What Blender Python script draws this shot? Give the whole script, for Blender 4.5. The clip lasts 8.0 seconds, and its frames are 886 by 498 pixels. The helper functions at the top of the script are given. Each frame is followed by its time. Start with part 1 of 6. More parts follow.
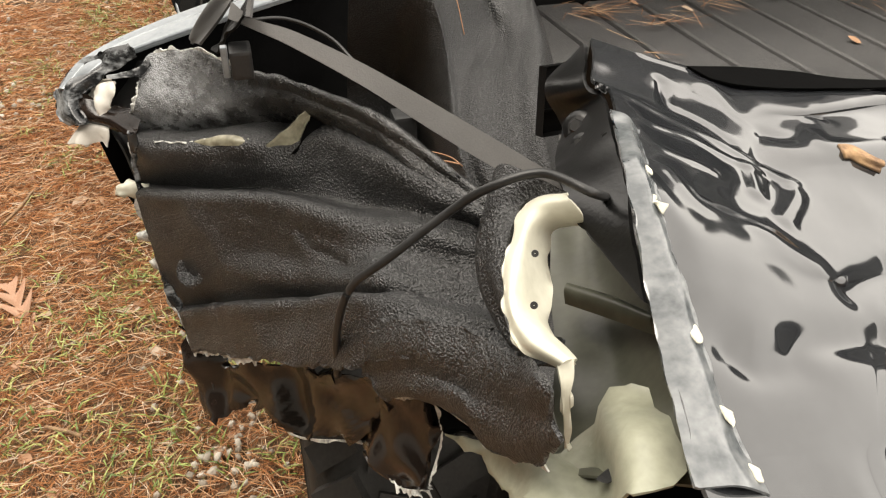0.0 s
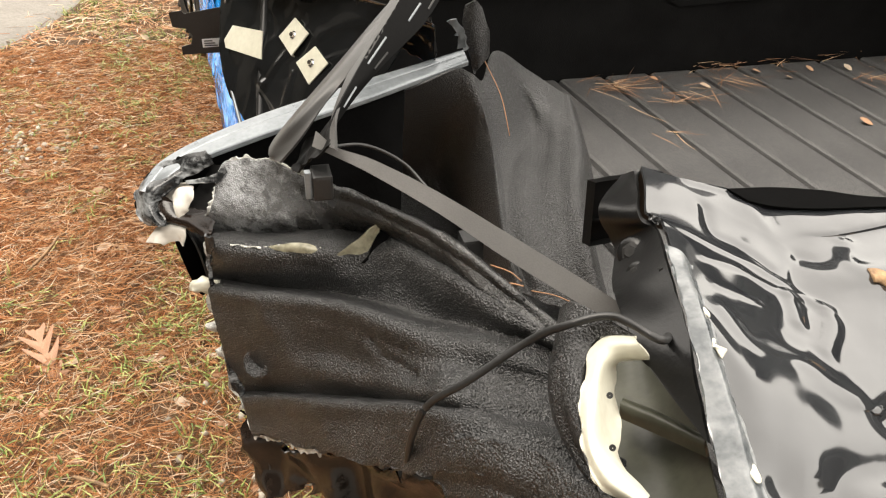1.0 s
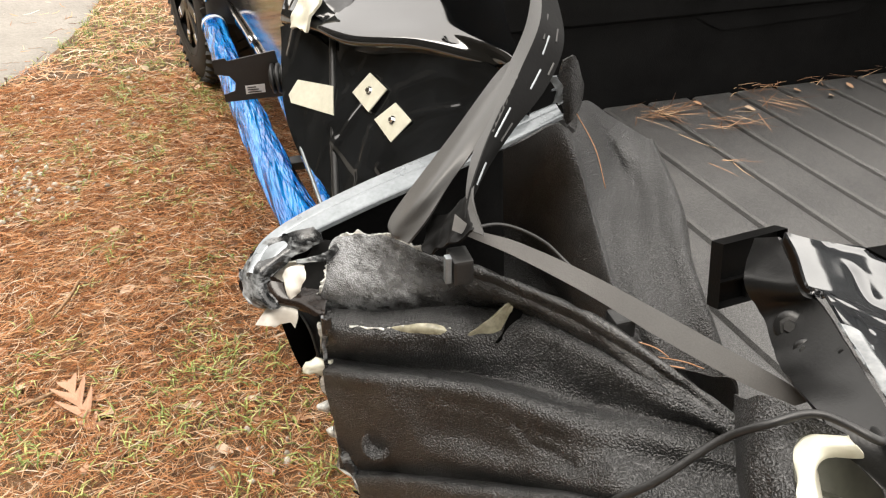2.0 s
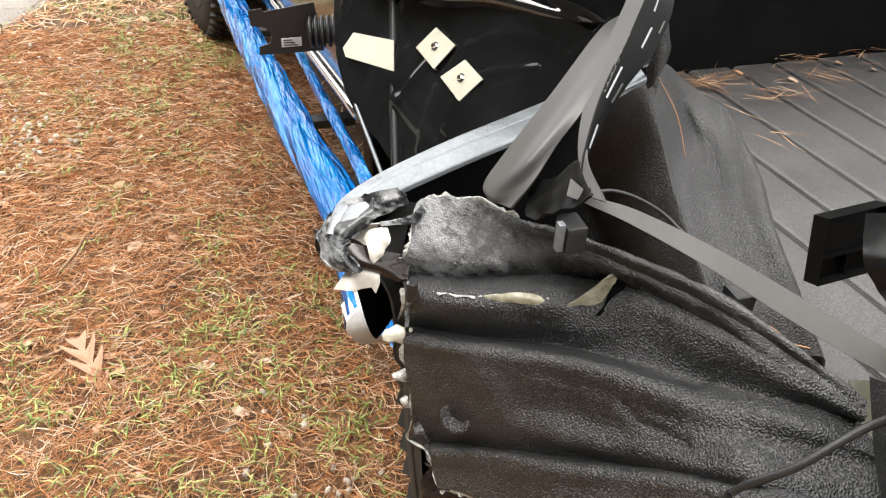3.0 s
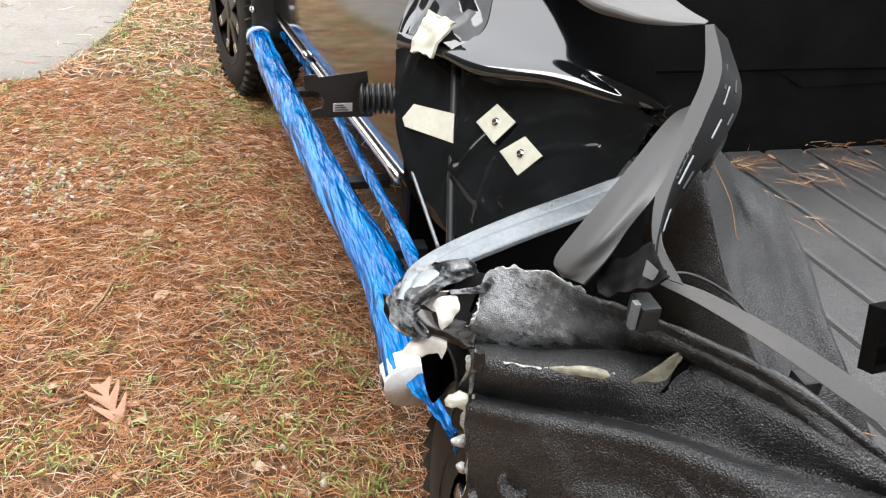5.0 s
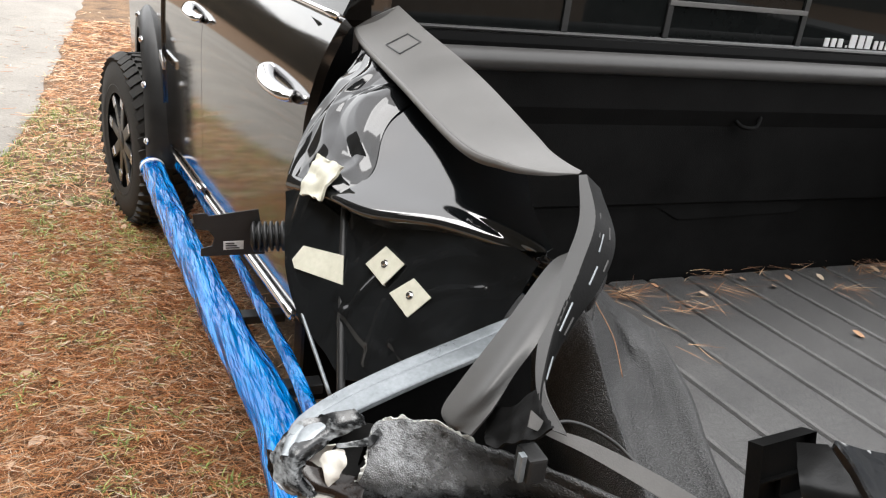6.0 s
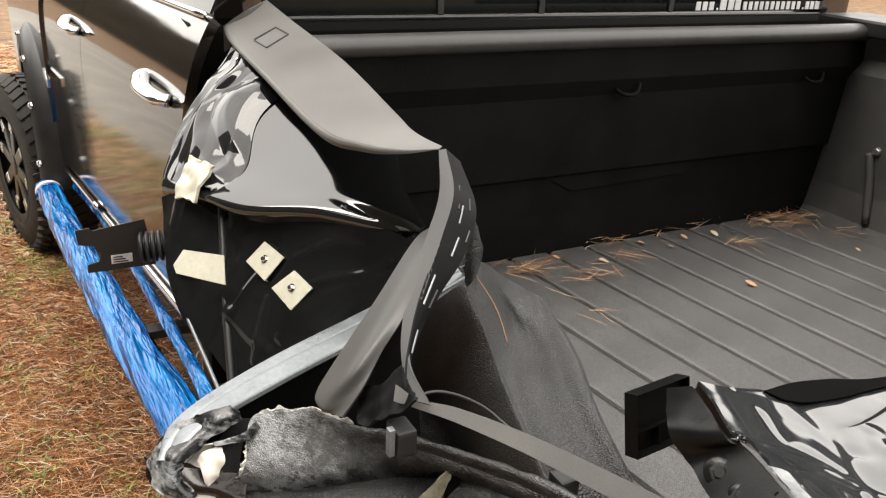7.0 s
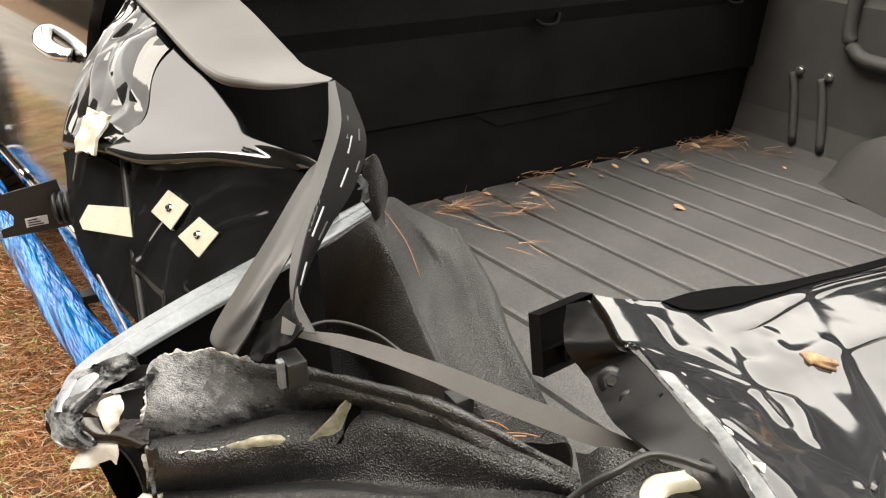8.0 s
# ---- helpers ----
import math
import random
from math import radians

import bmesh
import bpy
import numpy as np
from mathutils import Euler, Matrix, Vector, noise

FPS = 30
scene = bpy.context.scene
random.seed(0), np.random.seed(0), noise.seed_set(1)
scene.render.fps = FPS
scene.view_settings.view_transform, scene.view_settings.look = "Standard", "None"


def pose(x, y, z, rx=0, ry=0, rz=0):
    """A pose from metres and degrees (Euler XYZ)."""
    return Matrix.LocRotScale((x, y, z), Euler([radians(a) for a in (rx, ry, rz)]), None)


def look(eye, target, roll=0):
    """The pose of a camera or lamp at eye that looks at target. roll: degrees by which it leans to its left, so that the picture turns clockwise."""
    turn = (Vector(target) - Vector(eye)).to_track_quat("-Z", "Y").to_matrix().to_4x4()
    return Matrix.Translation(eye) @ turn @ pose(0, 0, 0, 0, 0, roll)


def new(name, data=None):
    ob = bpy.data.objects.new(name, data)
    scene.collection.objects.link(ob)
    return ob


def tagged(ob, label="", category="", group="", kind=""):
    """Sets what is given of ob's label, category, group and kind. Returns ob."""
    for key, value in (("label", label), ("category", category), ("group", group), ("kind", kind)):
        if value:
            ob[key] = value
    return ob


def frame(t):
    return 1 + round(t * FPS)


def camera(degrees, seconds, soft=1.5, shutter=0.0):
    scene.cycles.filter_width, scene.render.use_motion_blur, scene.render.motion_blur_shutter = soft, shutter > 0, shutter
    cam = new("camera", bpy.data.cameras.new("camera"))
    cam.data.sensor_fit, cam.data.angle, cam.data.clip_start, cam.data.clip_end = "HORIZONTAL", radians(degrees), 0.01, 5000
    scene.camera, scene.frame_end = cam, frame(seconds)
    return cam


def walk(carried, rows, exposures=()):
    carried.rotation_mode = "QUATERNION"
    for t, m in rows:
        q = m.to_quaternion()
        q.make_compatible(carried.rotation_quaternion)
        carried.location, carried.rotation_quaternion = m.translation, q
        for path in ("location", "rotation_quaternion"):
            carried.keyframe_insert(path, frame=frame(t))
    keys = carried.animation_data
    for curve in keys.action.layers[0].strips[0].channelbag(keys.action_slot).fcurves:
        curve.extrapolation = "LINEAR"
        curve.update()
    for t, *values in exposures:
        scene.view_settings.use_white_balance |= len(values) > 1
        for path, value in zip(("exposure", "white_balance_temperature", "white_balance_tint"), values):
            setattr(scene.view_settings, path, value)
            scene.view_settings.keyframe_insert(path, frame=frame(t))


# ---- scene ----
cam = camera(56.7, 8.0, 1.2)
PATH = [
    (0, (-0.427, -0.343, 1.545), (-0.008, 1.213, 0.361), 0.9),
    (0.5, (-0.463, -0.344, 1.603), (-0.058, 1.224, 0.43), 1.4),
    (1, (-0.489, -0.333, 1.643), (-0.057, 1.262, 0.517), 2.0),
    (1.5, (-0.54, -0.296, 1.664), (-0.088, 1.319, 0.574), 1.1),
    (2, (-0.614, -0.231, 1.682), (-0.145, 1.363, 0.569), 0.1),
    (3.3, (-0.728, -0.163, 1.651), (-0.216, 1.364, 0.465), 3.4),
    (3.5, (-0.738, -0.165, 1.663), (-0.223, 1.364, 0.481), 3.6),
    (4, (-0.763, -0.171, 1.668), (-0.28, 1.396, 0.523), 4.3),
    (4.2, (-0.771, -0.174, 1.669), (-0.312, 1.408, 0.534), 4.1),
    (5.3, (-0.783, -0.164, 1.686), (-0.236, 1.483, 0.694), 6.1),
    (5.5, (-0.78, -0.163, 1.695), (-0.186, 1.505, 0.764), 6.4),
    (6, (-0.763, -0.156, 1.702), (-0.017, 1.529, 0.924), 7.0),
    (6.5, (-0.746, -0.163, 1.699), (0.094, 1.496, 0.961), 5.9),
    (7, (-0.699, -0.193, 1.694), (0.196, 1.418, 0.918), 3.3),
    (7.5, (-0.657, -0.212, 1.677), (0.289, 1.34, 0.844), 1.8),
    (8, (-0.638, -0.233, 1.672), (0.316, 1.288, 0.792), 0.8),
]
walk(cam, [(t, look(eye, target, roll)) for t, eye, target, roll in PATH], [(0, 1.28, 7000, 10), (0.5, 1.38, 7000, 10), (1.0, 1.5, 6950, 10), (2.2, 1.6, 6700, 10), (3.4, 1.77, 6350, 10), (4.2, 1.7, 6250, 10), (5.4, 1.45, 6050, 10), (6.5, 1.32, 6500, 10), (7, 1.44, 6750, 10), (8, 1.68, 7000, 10)])


# ---- world, sun ----
world = bpy.data.worlds.new("overcast_sky")
scene.world = world
world.use_nodes = True
wn, wl = world.node_tree.nodes, world.node_tree.links
sky = wn.new("ShaderNodeTexSky")
sky.sky_type, sky.sun_disc = "NISHITA", False
sky.sun_elevation, sky.sun_rotation = radians(60), radians(-76)
sky.dust_density = 4.0
grey = wn.new("ShaderNodeMix")
grey.data_type = "RGBA"
grey.inputs[0].default_value = 0.8
grey.inputs[7].default_value = (11.3, 10.9, 10.3, 1)
wl.new(sky.outputs[0], grey.inputs[6])
wl.new(grey.outputs[2], wn["Background"].inputs[0])
wn["Background"].inputs[1].default_value = 0.132
sun = new("sun", bpy.data.lights.new("sun", "SUN"))
sun.data.energy, sun.data.angle, sun.data.color = 1.4, radians(40), (1.0, 0.97, 0.92)
sun.matrix_basis = look((-4.0, 1.0, 7.2), (0, 0, 0))


# ---- materials ----
def ramp(nt, fac, stops):
    r = nt.nodes.new("ShaderNodeValToRGB")
    r.color_ramp.elements[0].position, r.color_ramp.elements[0].color = stops[0][0], (*stops[0][1], 1)
    r.color_ramp.elements[1].position, r.color_ramp.elements[1].color = stops[-1][0], (*stops[-1][1], 1)
    for p, c in stops[1:-1]:
        r.color_ramp.elements.new(p).color = (*c, 1)
    nt.links.new(fac, r.inputs[0])
    return r.outputs[0]


def noise_tex(nt, scale, detail=4, rough=0.6, stretch=(1, 1, 1)):
    co = nt.nodes.new("ShaderNodeTexCoord")
    mp = nt.nodes.new("ShaderNodeMapping")
    mp.inputs["Scale"].default_value = stretch
    n = nt.nodes.new("ShaderNodeTexNoise")
    n.inputs["Scale"].default_value, n.inputs["Detail"].default_value, n.inputs["Roughness"].default_value = scale, detail, rough
    nt.links.new(co.outputs["Object"], mp.inputs[0])
    nt.links.new(mp.outputs[0], n.inputs[0])
    return n.outputs[0]


def material(name, c0, c1, rough=0.5, metal=0.0, scale=12, grain=400, bump=0.1, depth=0.001, ior=1.5, coat=0.0,
             rough_var=0.1, stretch=(1, 1, 1), wave=0.0, wave_scale=8, wave_depth=0.01, lo=0.3, hi=0.7, gw=0.35):
    """Two base colours mixed by noise at two scales; fine bump and an optional broad ripple."""
    m = bpy.data.materials.new(name)
    m.use_nodes = True
    nt = m.node_tree
    b = nt.nodes["Principled BSDF"]
    n1, n2 = noise_tex(nt, scale, 5, 0.65, stretch), noise_tex(nt, grain, 2, 0.5, stretch)
    mix = nt.nodes.new("ShaderNodeMath")
    mix.operation = "MULTIPLY_ADD"
    mix.inputs[1].default_value = gw
    nt.links.new(n2, mix.inputs[0])
    sub = nt.nodes.new("ShaderNodeMath")
    sub.operation = "MULTIPLY_ADD"
    sub.inputs[1].default_value, sub.inputs[2].default_value = 1.15 - gw, -0.075
    nt.links.new(n1, sub.inputs[0])
    nt.links.new(sub.outputs[0], mix.inputs[2])
    nt.links.new(ramp(nt, mix.outputs[0], [(lo, c0), (hi, c1)]), b.inputs["Base Color"])
    rr = nt.nodes.new("ShaderNodeMapRange")
    rr.inputs[3].default_value, rr.inputs[4].default_value = max(0.0, rough - rough_var), min(1.0, rough + rough_var)
    nt.links.new(n1, rr.inputs[0])
    nt.links.new(rr.outputs[0], b.inputs["Roughness"])
    b.inputs["Metallic"].default_value, b.inputs["IOR"].default_value = metal, ior
    b.inputs["Coat Weight"].default_value, b.inputs["Coat Roughness"].default_value = coat, 0.04
    normal = None
    if wave:
        n3 = noise_tex(nt, wave_scale, 3, 0.5, stretch)
        w = nt.nodes.new("ShaderNodeBump")
        w.inputs["Strength"].default_value, w.inputs["Distance"].default_value = wave, wave_depth
        nt.links.new(n3, w.inputs["Height"])
        normal = w.outputs[0]
    if bump:
        w = nt.nodes.new("ShaderNodeBump")
        w.inputs["Strength"].default_value, w.inputs["Distance"].default_value = bump, depth
        nt.links.new(n2, w.inputs["Height"])
        if normal:
            nt.links.new(normal, w.inputs["Normal"])
        normal = w.outputs[0]
    if normal:
        nt.links.new(normal, b.inputs["Normal"])
        if coat and not bump:
            nt.links.new(normal, b.inputs["Coat Normal"])
    return m


def litter(name, stops, rough=0.7, source="island"):
    """One colour per piece."""
    m = bpy.data.materials.new(name)
    m.use_nodes = True
    nt = m.node_tree
    b = nt.nodes["Principled BSDF"]
    if source == "island":
        f = nt.nodes.new("ShaderNodeNewGeometry").outputs["Random Per Island"]
    else:
        f = nt.nodes.new("ShaderNodeObjectInfo").outputs["Random"]
    nt.links.new(ramp(nt, f, stops), b.inputs["Base Color"])
    b.inputs["Roughness"].default_value = rough
    return m


# Pale grain specks in liner and floor colours stand in for specular sparkle.
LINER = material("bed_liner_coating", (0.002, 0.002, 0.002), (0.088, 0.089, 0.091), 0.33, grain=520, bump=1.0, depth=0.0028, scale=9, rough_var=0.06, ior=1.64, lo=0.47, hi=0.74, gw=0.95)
FLOOR = material("bed_floor_coating", (0.008, 0.0078, 0.0077), (0.12, 0.118, 0.116), 0.5, grain=750, bump=1.0, depth=0.0012, scale=5, ior=1.8, lo=0.4, hi=0.68, gw=0.95)
# One bed coating twice: front wall's shade and side wall's light in the colours.
WALL = material("shaded_wall_coating", (0.004, 0.004, 0.004), (0.011, 0.011, 0.011), 0.7, grain=420, bump=0.5, depth=0.001, scale=6, ior=1.14)
SIDEWALL = material("lit_side_coating", (0.034, 0.033, 0.032), (0.064, 0.062, 0.06), 0.6, grain=1000, bump=0.8, depth=0.001, scale=6)
RAIL = material("dark_rail_plastic", (0.013, 0.0127, 0.0123), (0.021, 0.0205, 0.02), 0.45, grain=500, bump=0.3, depth=0.0005, scale=8)
PAINT = material("black_car_paint", (0.004, 0.005, 0.006), (0.009, 0.01, 0.011), 0.06, grain=60, bump=0.0, ior=1.92, rough_var=0.04, wave=0.03, wave_scale=9, wave_depth=0.006)
# Reflectance lowered to stand for the dark surroundings this glossy panel mirrors.
RECESS = material("dim_mirror_black_panel", (0.004, 0.0045, 0.005), (0.01, 0.011, 0.012), 0.1, grain=80, bump=0.0, ior=1.45, rough_var=0.06, wave=0.12, wave_scale=7, wave_depth=0.01, stretch=(1.6, 1.6, 0.5))
CREASED = material("creased_black_film", (0.005, 0.0055, 0.006), (0.014, 0.015, 0.016), 0.05, grain=90, bump=0.0, ior=1.5, rough_var=0.04)
DOOR = material("black_door_paint", (0.006, 0.005, 0.004), (0.012, 0.01, 0.008), 0.08, grain=60, bump=0.0, ior=2.1, rough_var=0.04)
GATE = material("black_gate_paint", (0.012, 0.013, 0.015), (0.03, 0.032, 0.034), 0.07, grain=90, bump=0.0, ior=1.85, rough_var=0.05, wave=0.04, wave_scale=14, wave_depth=0.006)
SCUFF = material("scuffed_paint", (0.012, 0.013, 0.014), (0.42, 0.44, 0.45), 0.28, grain=160, bump=0.15, depth=0.001, scale=30, stretch=(1, 1, 2.0), lo=0.48, hi=0.74)
EDGE = material("pale_scraped_steel", (0.13, 0.145, 0.155), (0.25, 0.27, 0.285), 0.3, metal=0.4, grain=200, bump=0.15, depth=0.0006, scale=16)
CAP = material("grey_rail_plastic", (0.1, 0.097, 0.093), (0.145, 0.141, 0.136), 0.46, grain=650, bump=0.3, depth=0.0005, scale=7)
BLACK = material("black_plastic", (0.009, 0.009, 0.009), (0.02, 0.02, 0.02), 0.42, grain=300, bump=0.25, depth=0.0008, scale=14)
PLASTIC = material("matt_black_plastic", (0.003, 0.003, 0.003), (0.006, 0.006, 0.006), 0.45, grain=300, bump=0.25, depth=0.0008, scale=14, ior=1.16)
# Brown tint stands for the needle ground mirrored in black paint.
TORNSKIN = material("torn_glossy_skin", (0.004, 0.0035, 0.003), (0.02, 0.013, 0.01), 0.18, grain=160, bump=0.2, depth=0.001, scale=16, ior=1.4)
# Darkened primer: the shade under the gate is in its colour.
OLIVE = material("shaded_olive_primer", (0.07, 0.072, 0.052), (0.12, 0.121, 0.09), 0.35, grain=120, bump=0.2, depth=0.001, scale=10)
# Darker grey than the cap; on band and fold it carries their shade.
BANDING = material("shaded_band_and_rail_grey", (0.034, 0.033, 0.032), (0.052, 0.0505, 0.049), 0.42, grain=650, bump=0.3, depth=0.0005, scale=7)
PALE = material("pale_bare_panel", (0.45, 0.42, 0.37), (0.66, 0.63, 0.57), 0.4, grain=130, bump=0.25, depth=0.001, scale=24)
STRAPPING = material("pale_grey_plastic", (0.095, 0.092, 0.089), (0.14, 0.136, 0.131), 0.42, grain=650, bump=0.3, depth=0.0005, scale=7)
# Near-black filling that stands for shade in gaps and for dark reflection.
DARK_FILL = material("dark_fill_black", (0.0015, 0.0015, 0.0015), (0.004, 0.004, 0.004), 0.6, grain=300, bump=0.2, depth=0.001, scale=14, ior=1.06)
CREAM = material("cream_primer", (0.5, 0.485, 0.39), (0.66, 0.645, 0.54), 0.4, grain=130, bump=0.25, depth=0.001, scale=20)
GREEN = material("green_grey_primer", (0.24, 0.25, 0.185), (0.4, 0.4, 0.31), 0.38, grain=120, bump=0.3, depth=0.001, scale=14)
BRACKET = material("black_bracket_steel", (0.004, 0.004, 0.004), (0.01, 0.01, 0.01), 0.32, grain=300, bump=0.25, depth=0.0008, scale=14, ior=1.4)
BOLTED = material("dark_bolt_steel", (0.05, 0.05, 0.05), (0.11, 0.11, 0.11), 0.35, metal=0.8, grain=300, bump=0.2, scale=40)
PRIMED = material("mottled_cream_primer", (0.09, 0.08, 0.05), (0.4, 0.38, 0.28), 0.4, grain=130, bump=0.25, depth=0.001, scale=40)
CHROME = material("chrome", (0.75, 0.75, 0.76), (0.85, 0.85, 0.86), 0.05, metal=1.0, grain=50, bump=0.0, rough_var=0.03)
STEEL = material("zinc_steel", (0.4, 0.4, 0.4), (0.6, 0.6, 0.6), 0.35, metal=1.0, grain=300, bump=0.2, scale=40)
FILM = material("blue_protective_film", (0.0, 0.028, 0.22), (0.006, 0.27, 0.72), 0.07, grain=40, bump=0.4, depth=0.006, scale=9, ior=1.38, stretch=(2.4, 0.16, 2.4), wave=1.0, wave_scale=14, wave_depth=0.05)
WHITE = material("white_tape", (0.6, 0.6, 0.6), (0.8, 0.8, 0.8), 0.5, grain=200, bump=0.4, depth=0.001, scale=40)
RUBBER = material("tyre_rubber", (0.012, 0.012, 0.011), (0.035, 0.032, 0.028), 0.75, grain=180, bump=0.4, depth=0.002, scale=18)
RIM = material("black_wheel_metal", (0.01, 0.01, 0.01), (0.02, 0.02, 0.02), 0.3, metal=0.4, grain=100, bump=0.1)
MACHINED = material("machined_wheel_face", (0.45, 0.45, 0.46), (0.6, 0.6, 0.61), 0.25, metal=0.9, grain=150, bump=0.1)
GLASS = material("dark_cab_glass", (0.006, 0.007, 0.007), (0.01, 0.011, 0.011), 0.03, grain=40, bump=0.0, ior=1.33, rough_var=0.02)
LETTER = material("white_decal", (0.6, 0.6, 0.6), (0.75, 0.75, 0.75), 0.5, bump=0.0)
SOIL = material("needle_covered_soil", (0.05, 0.03, 0.018), (0.28, 0.17, 0.09), 0.9, grain=70, bump=0.9, depth=0.02, scale=5)
ROAD = material("pale_gravel_road", (0.19, 0.175, 0.155), (0.32, 0.295, 0.26), 0.9, grain=55, bump=0.8, depth=0.01, scale=1.3)
WOODS = material("bare_woods", (0.02, 0.018, 0.013), (0.06, 0.05, 0.035), 0.95, grain=3, bump=0.0, scale=0.5)
STONE = litter("pale_pebbles", [(0, (0.26, 0.22, 0.17)), (0.6, (0.42, 0.36, 0.29)), (1, (0.55, 0.5, 0.42))], 0.8)
NEEDLE = litter("dry_pine_needles", [(0, (0.1, 0.048, 0.025)), (0.22, (0.38, 0.155, 0.06)), (0.45, (0.64, 0.31, 0.13)), (0.7, (0.7, 0.43, 0.24)), (0.87, (0.78, 0.57, 0.38)), (1, (0.86, 0.75, 0.6))], 0.6)
OLD_NEEDLE = litter("old_brown_needles", [(0, (0.1, 0.05, 0.03)), (0.5, (0.36, 0.19, 0.1)), (1, (0.6, 0.42, 0.26))], 0.7)
BLADE = litter("short_grass", [(0, (0.1, 0.15, 0.03)), (0.5, (0.26, 0.32, 0.07)), (1, (0.44, 0.42, 0.15))], 0.6)
LEAF = litter("dry_leaf", [(0, (0.2, 0.09, 0.04)), (0.4, (0.36, 0.19, 0.1)), (0.8, (0.45, 0.29, 0.18)), (1, (0.5, 0.4, 0.3))], 0.65, "object")
OAK = material("oak_leaf", (0.36, 0.18, 0.1), (0.5, 0.29, 0.18), 0.6, grain=160, bump=0.3, depth=0.001, scale=30)
BARK = material("twig_bark", (0.1, 0.055, 0.035), (0.46, 0.29, 0.15), 0.8, grain=150, bump=0.8, depth=0.002, scale=60)


# ---- mesh helpers ----
def thicken(bm, t):
    """A second side t behind the sheet, and a crisp rim."""
    bm.normal_update()
    rim = [(e, e.link_loops[0].vert, e.link_loops[0].link_loop_next.vert) for e in bm.edges if e.is_boundary]
    faces = bm.faces[:]
    dup = {v: bm.verts.new(v.co - v.normal * t) for v in bm.verts[:]}
    for f in faces:
        bm.faces.new([dup[v] for v in reversed(f.verts)]).smooth = f.smooth
    for e, a, c in rim:
        bm.faces.new((c, a, dup[a], dup[c]))
        e.smooth = False
        bm.edges.get((dup[a], dup[c])).smooth = False


def ridges(g, lines, fine=160):
    """Raises or presses a sheet along lines: (curve, width, height)."""
    n = np.cross(np.gradient(g, axis=0), np.gradient(g, axis=1))
    n /= np.linalg.norm(n, axis=2, keepdims=True) + 1e-9
    if (n * np.array((-0.5, -0.7, 0.5))).sum() < 0:
        n = -n
    for curve, width, height in lines:
        c = spline(curve, fine)
        d = np.min(np.linalg.norm(g[:, :, None, :] - c[None, None], axis=3), axis=2)
        g = g + n * (height * np.exp(-(d / width) ** 2))[..., None]
    return g


def creases(g, n, seed, width, height):
    """Random straight creases across a sheet."""
    r = random.Random(seed)
    h, w = g.shape[:2]
    lines = []
    for _ in range(n):
        i, j = r.randrange(h), r.randrange(w)
        di, dj = r.uniform(-0.35, 0.35) * h, r.uniform(-0.25, 0.25) * w
        at = lambda f: tuple(g[min(max(int(i + di * f), 0), h - 1), min(max(int(j + dj * f), 0), w - 1)])
        lines.append(([at(0), at(0.5), at(1)], width * r.uniform(0.7, 1.4), height * r.uniform(-0.6, 1)))
    return ridges(g, lines, 36)


def part(name, bm, mat, parent=None, label="", smooth=False, thick=0.0, crisp=0.0):
    me = bpy.data.meshes.new(name)
    if crisp:
        bm.normal_update()
        for e in bm.edges:
            if len(e.link_faces) == 2 and e.calc_face_angle(0) > crisp:
                e.smooth = False
    if smooth:
        for f in bm.faces:
            f.smooth = True
    if thick:
        thicken(bm, thick)
    bm.normal_update()
    bm.to_mesh(me)
    bm.free()
    me.materials.append(mat)
    ob = new(name, me)
    if parent:
        ob.parent = parent
        ob.matrix_parent_inverse = (parent.matrix_basis if parent.parent is None else Matrix()).inverted()
    if label:
        ob["label"] = label
    return ob


def thing(name, at, label, category, group=""):
    ob = new(name)
    ob.empty_display_size = 0.05
    ob.matrix_basis = Matrix.Translation(at)
    return tagged(ob, label, category, group)


def spline(pts, n):
    """n points evenly along the parameter of a Catmull-Rom curve."""
    p = np.array(pts, float)
    p = np.vstack([2 * p[0] - p[1], p, 2 * p[-1] - p[-2]])
    u = np.linspace(0, len(pts) - 1, n)
    i = np.minimum(u.astype(int), len(pts) - 2)
    f = (u - i)[:, None]
    a, b, c, d = p[i], p[i + 1], p[i + 2], p[i + 3]
    return 0.5 * (2 * b + (c - a) * f + (2 * a - 5 * b + 4 * c - d) * f ** 2 + (3 * b - a - 3 * c + d) * f ** 3)


def loft(curves, nu, nv, wrinkle=0.0, size=0.05, ragged=0.0, seed=0, sides="ends"):
    """A sheet through the curves, with noise wrinkles across it and ragged borders."""
    rows = np.array([spline(c, nu) for c in curves])
    g = np.array([spline(rows[:, j], nv) for j in range(nu)]).transpose(1, 0, 2)
    n = np.cross(np.gradient(g, axis=0), np.gradient(g, axis=1))
    n /= np.linalg.norm(n, axis=2, keepdims=True) + 1e-9
    for i in range(nv):
        for j in range(nu):
            q = Vector(g[i, j]) / size + Vector((seed * 7.3, seed * 3.1, 0))
            if wrinkle:
                a = noise.noise(q)
                g[i, j] += n[i, j] * wrinkle * (0.6 * a + 0.9 * (0.35 - abs(noise.noise(q * 0.6 + Vector((5, 2, 9))))) )
            if ragged and (i in (0, nv - 1) or (sides == "all" and j in (0, nu - 1))):
                q = q * size / 0.016
                g[i, j] += np.array(noise.noise_vector(q)) * ragged
    return g


def sheet(g, closed=False):
    bm = bmesh.new()
    v = [[bm.verts.new(p) for p in row] for row in g]
    nv, nu = len(v), len(v[0])
    for i in range(nv - 1):
        for j in range(nu if closed else nu - 1):
            k = (j + 1) % nu
            bm.faces.new((v[i][j], v[i][k], v[i + 1][k], v[i + 1][j]))
    return bm


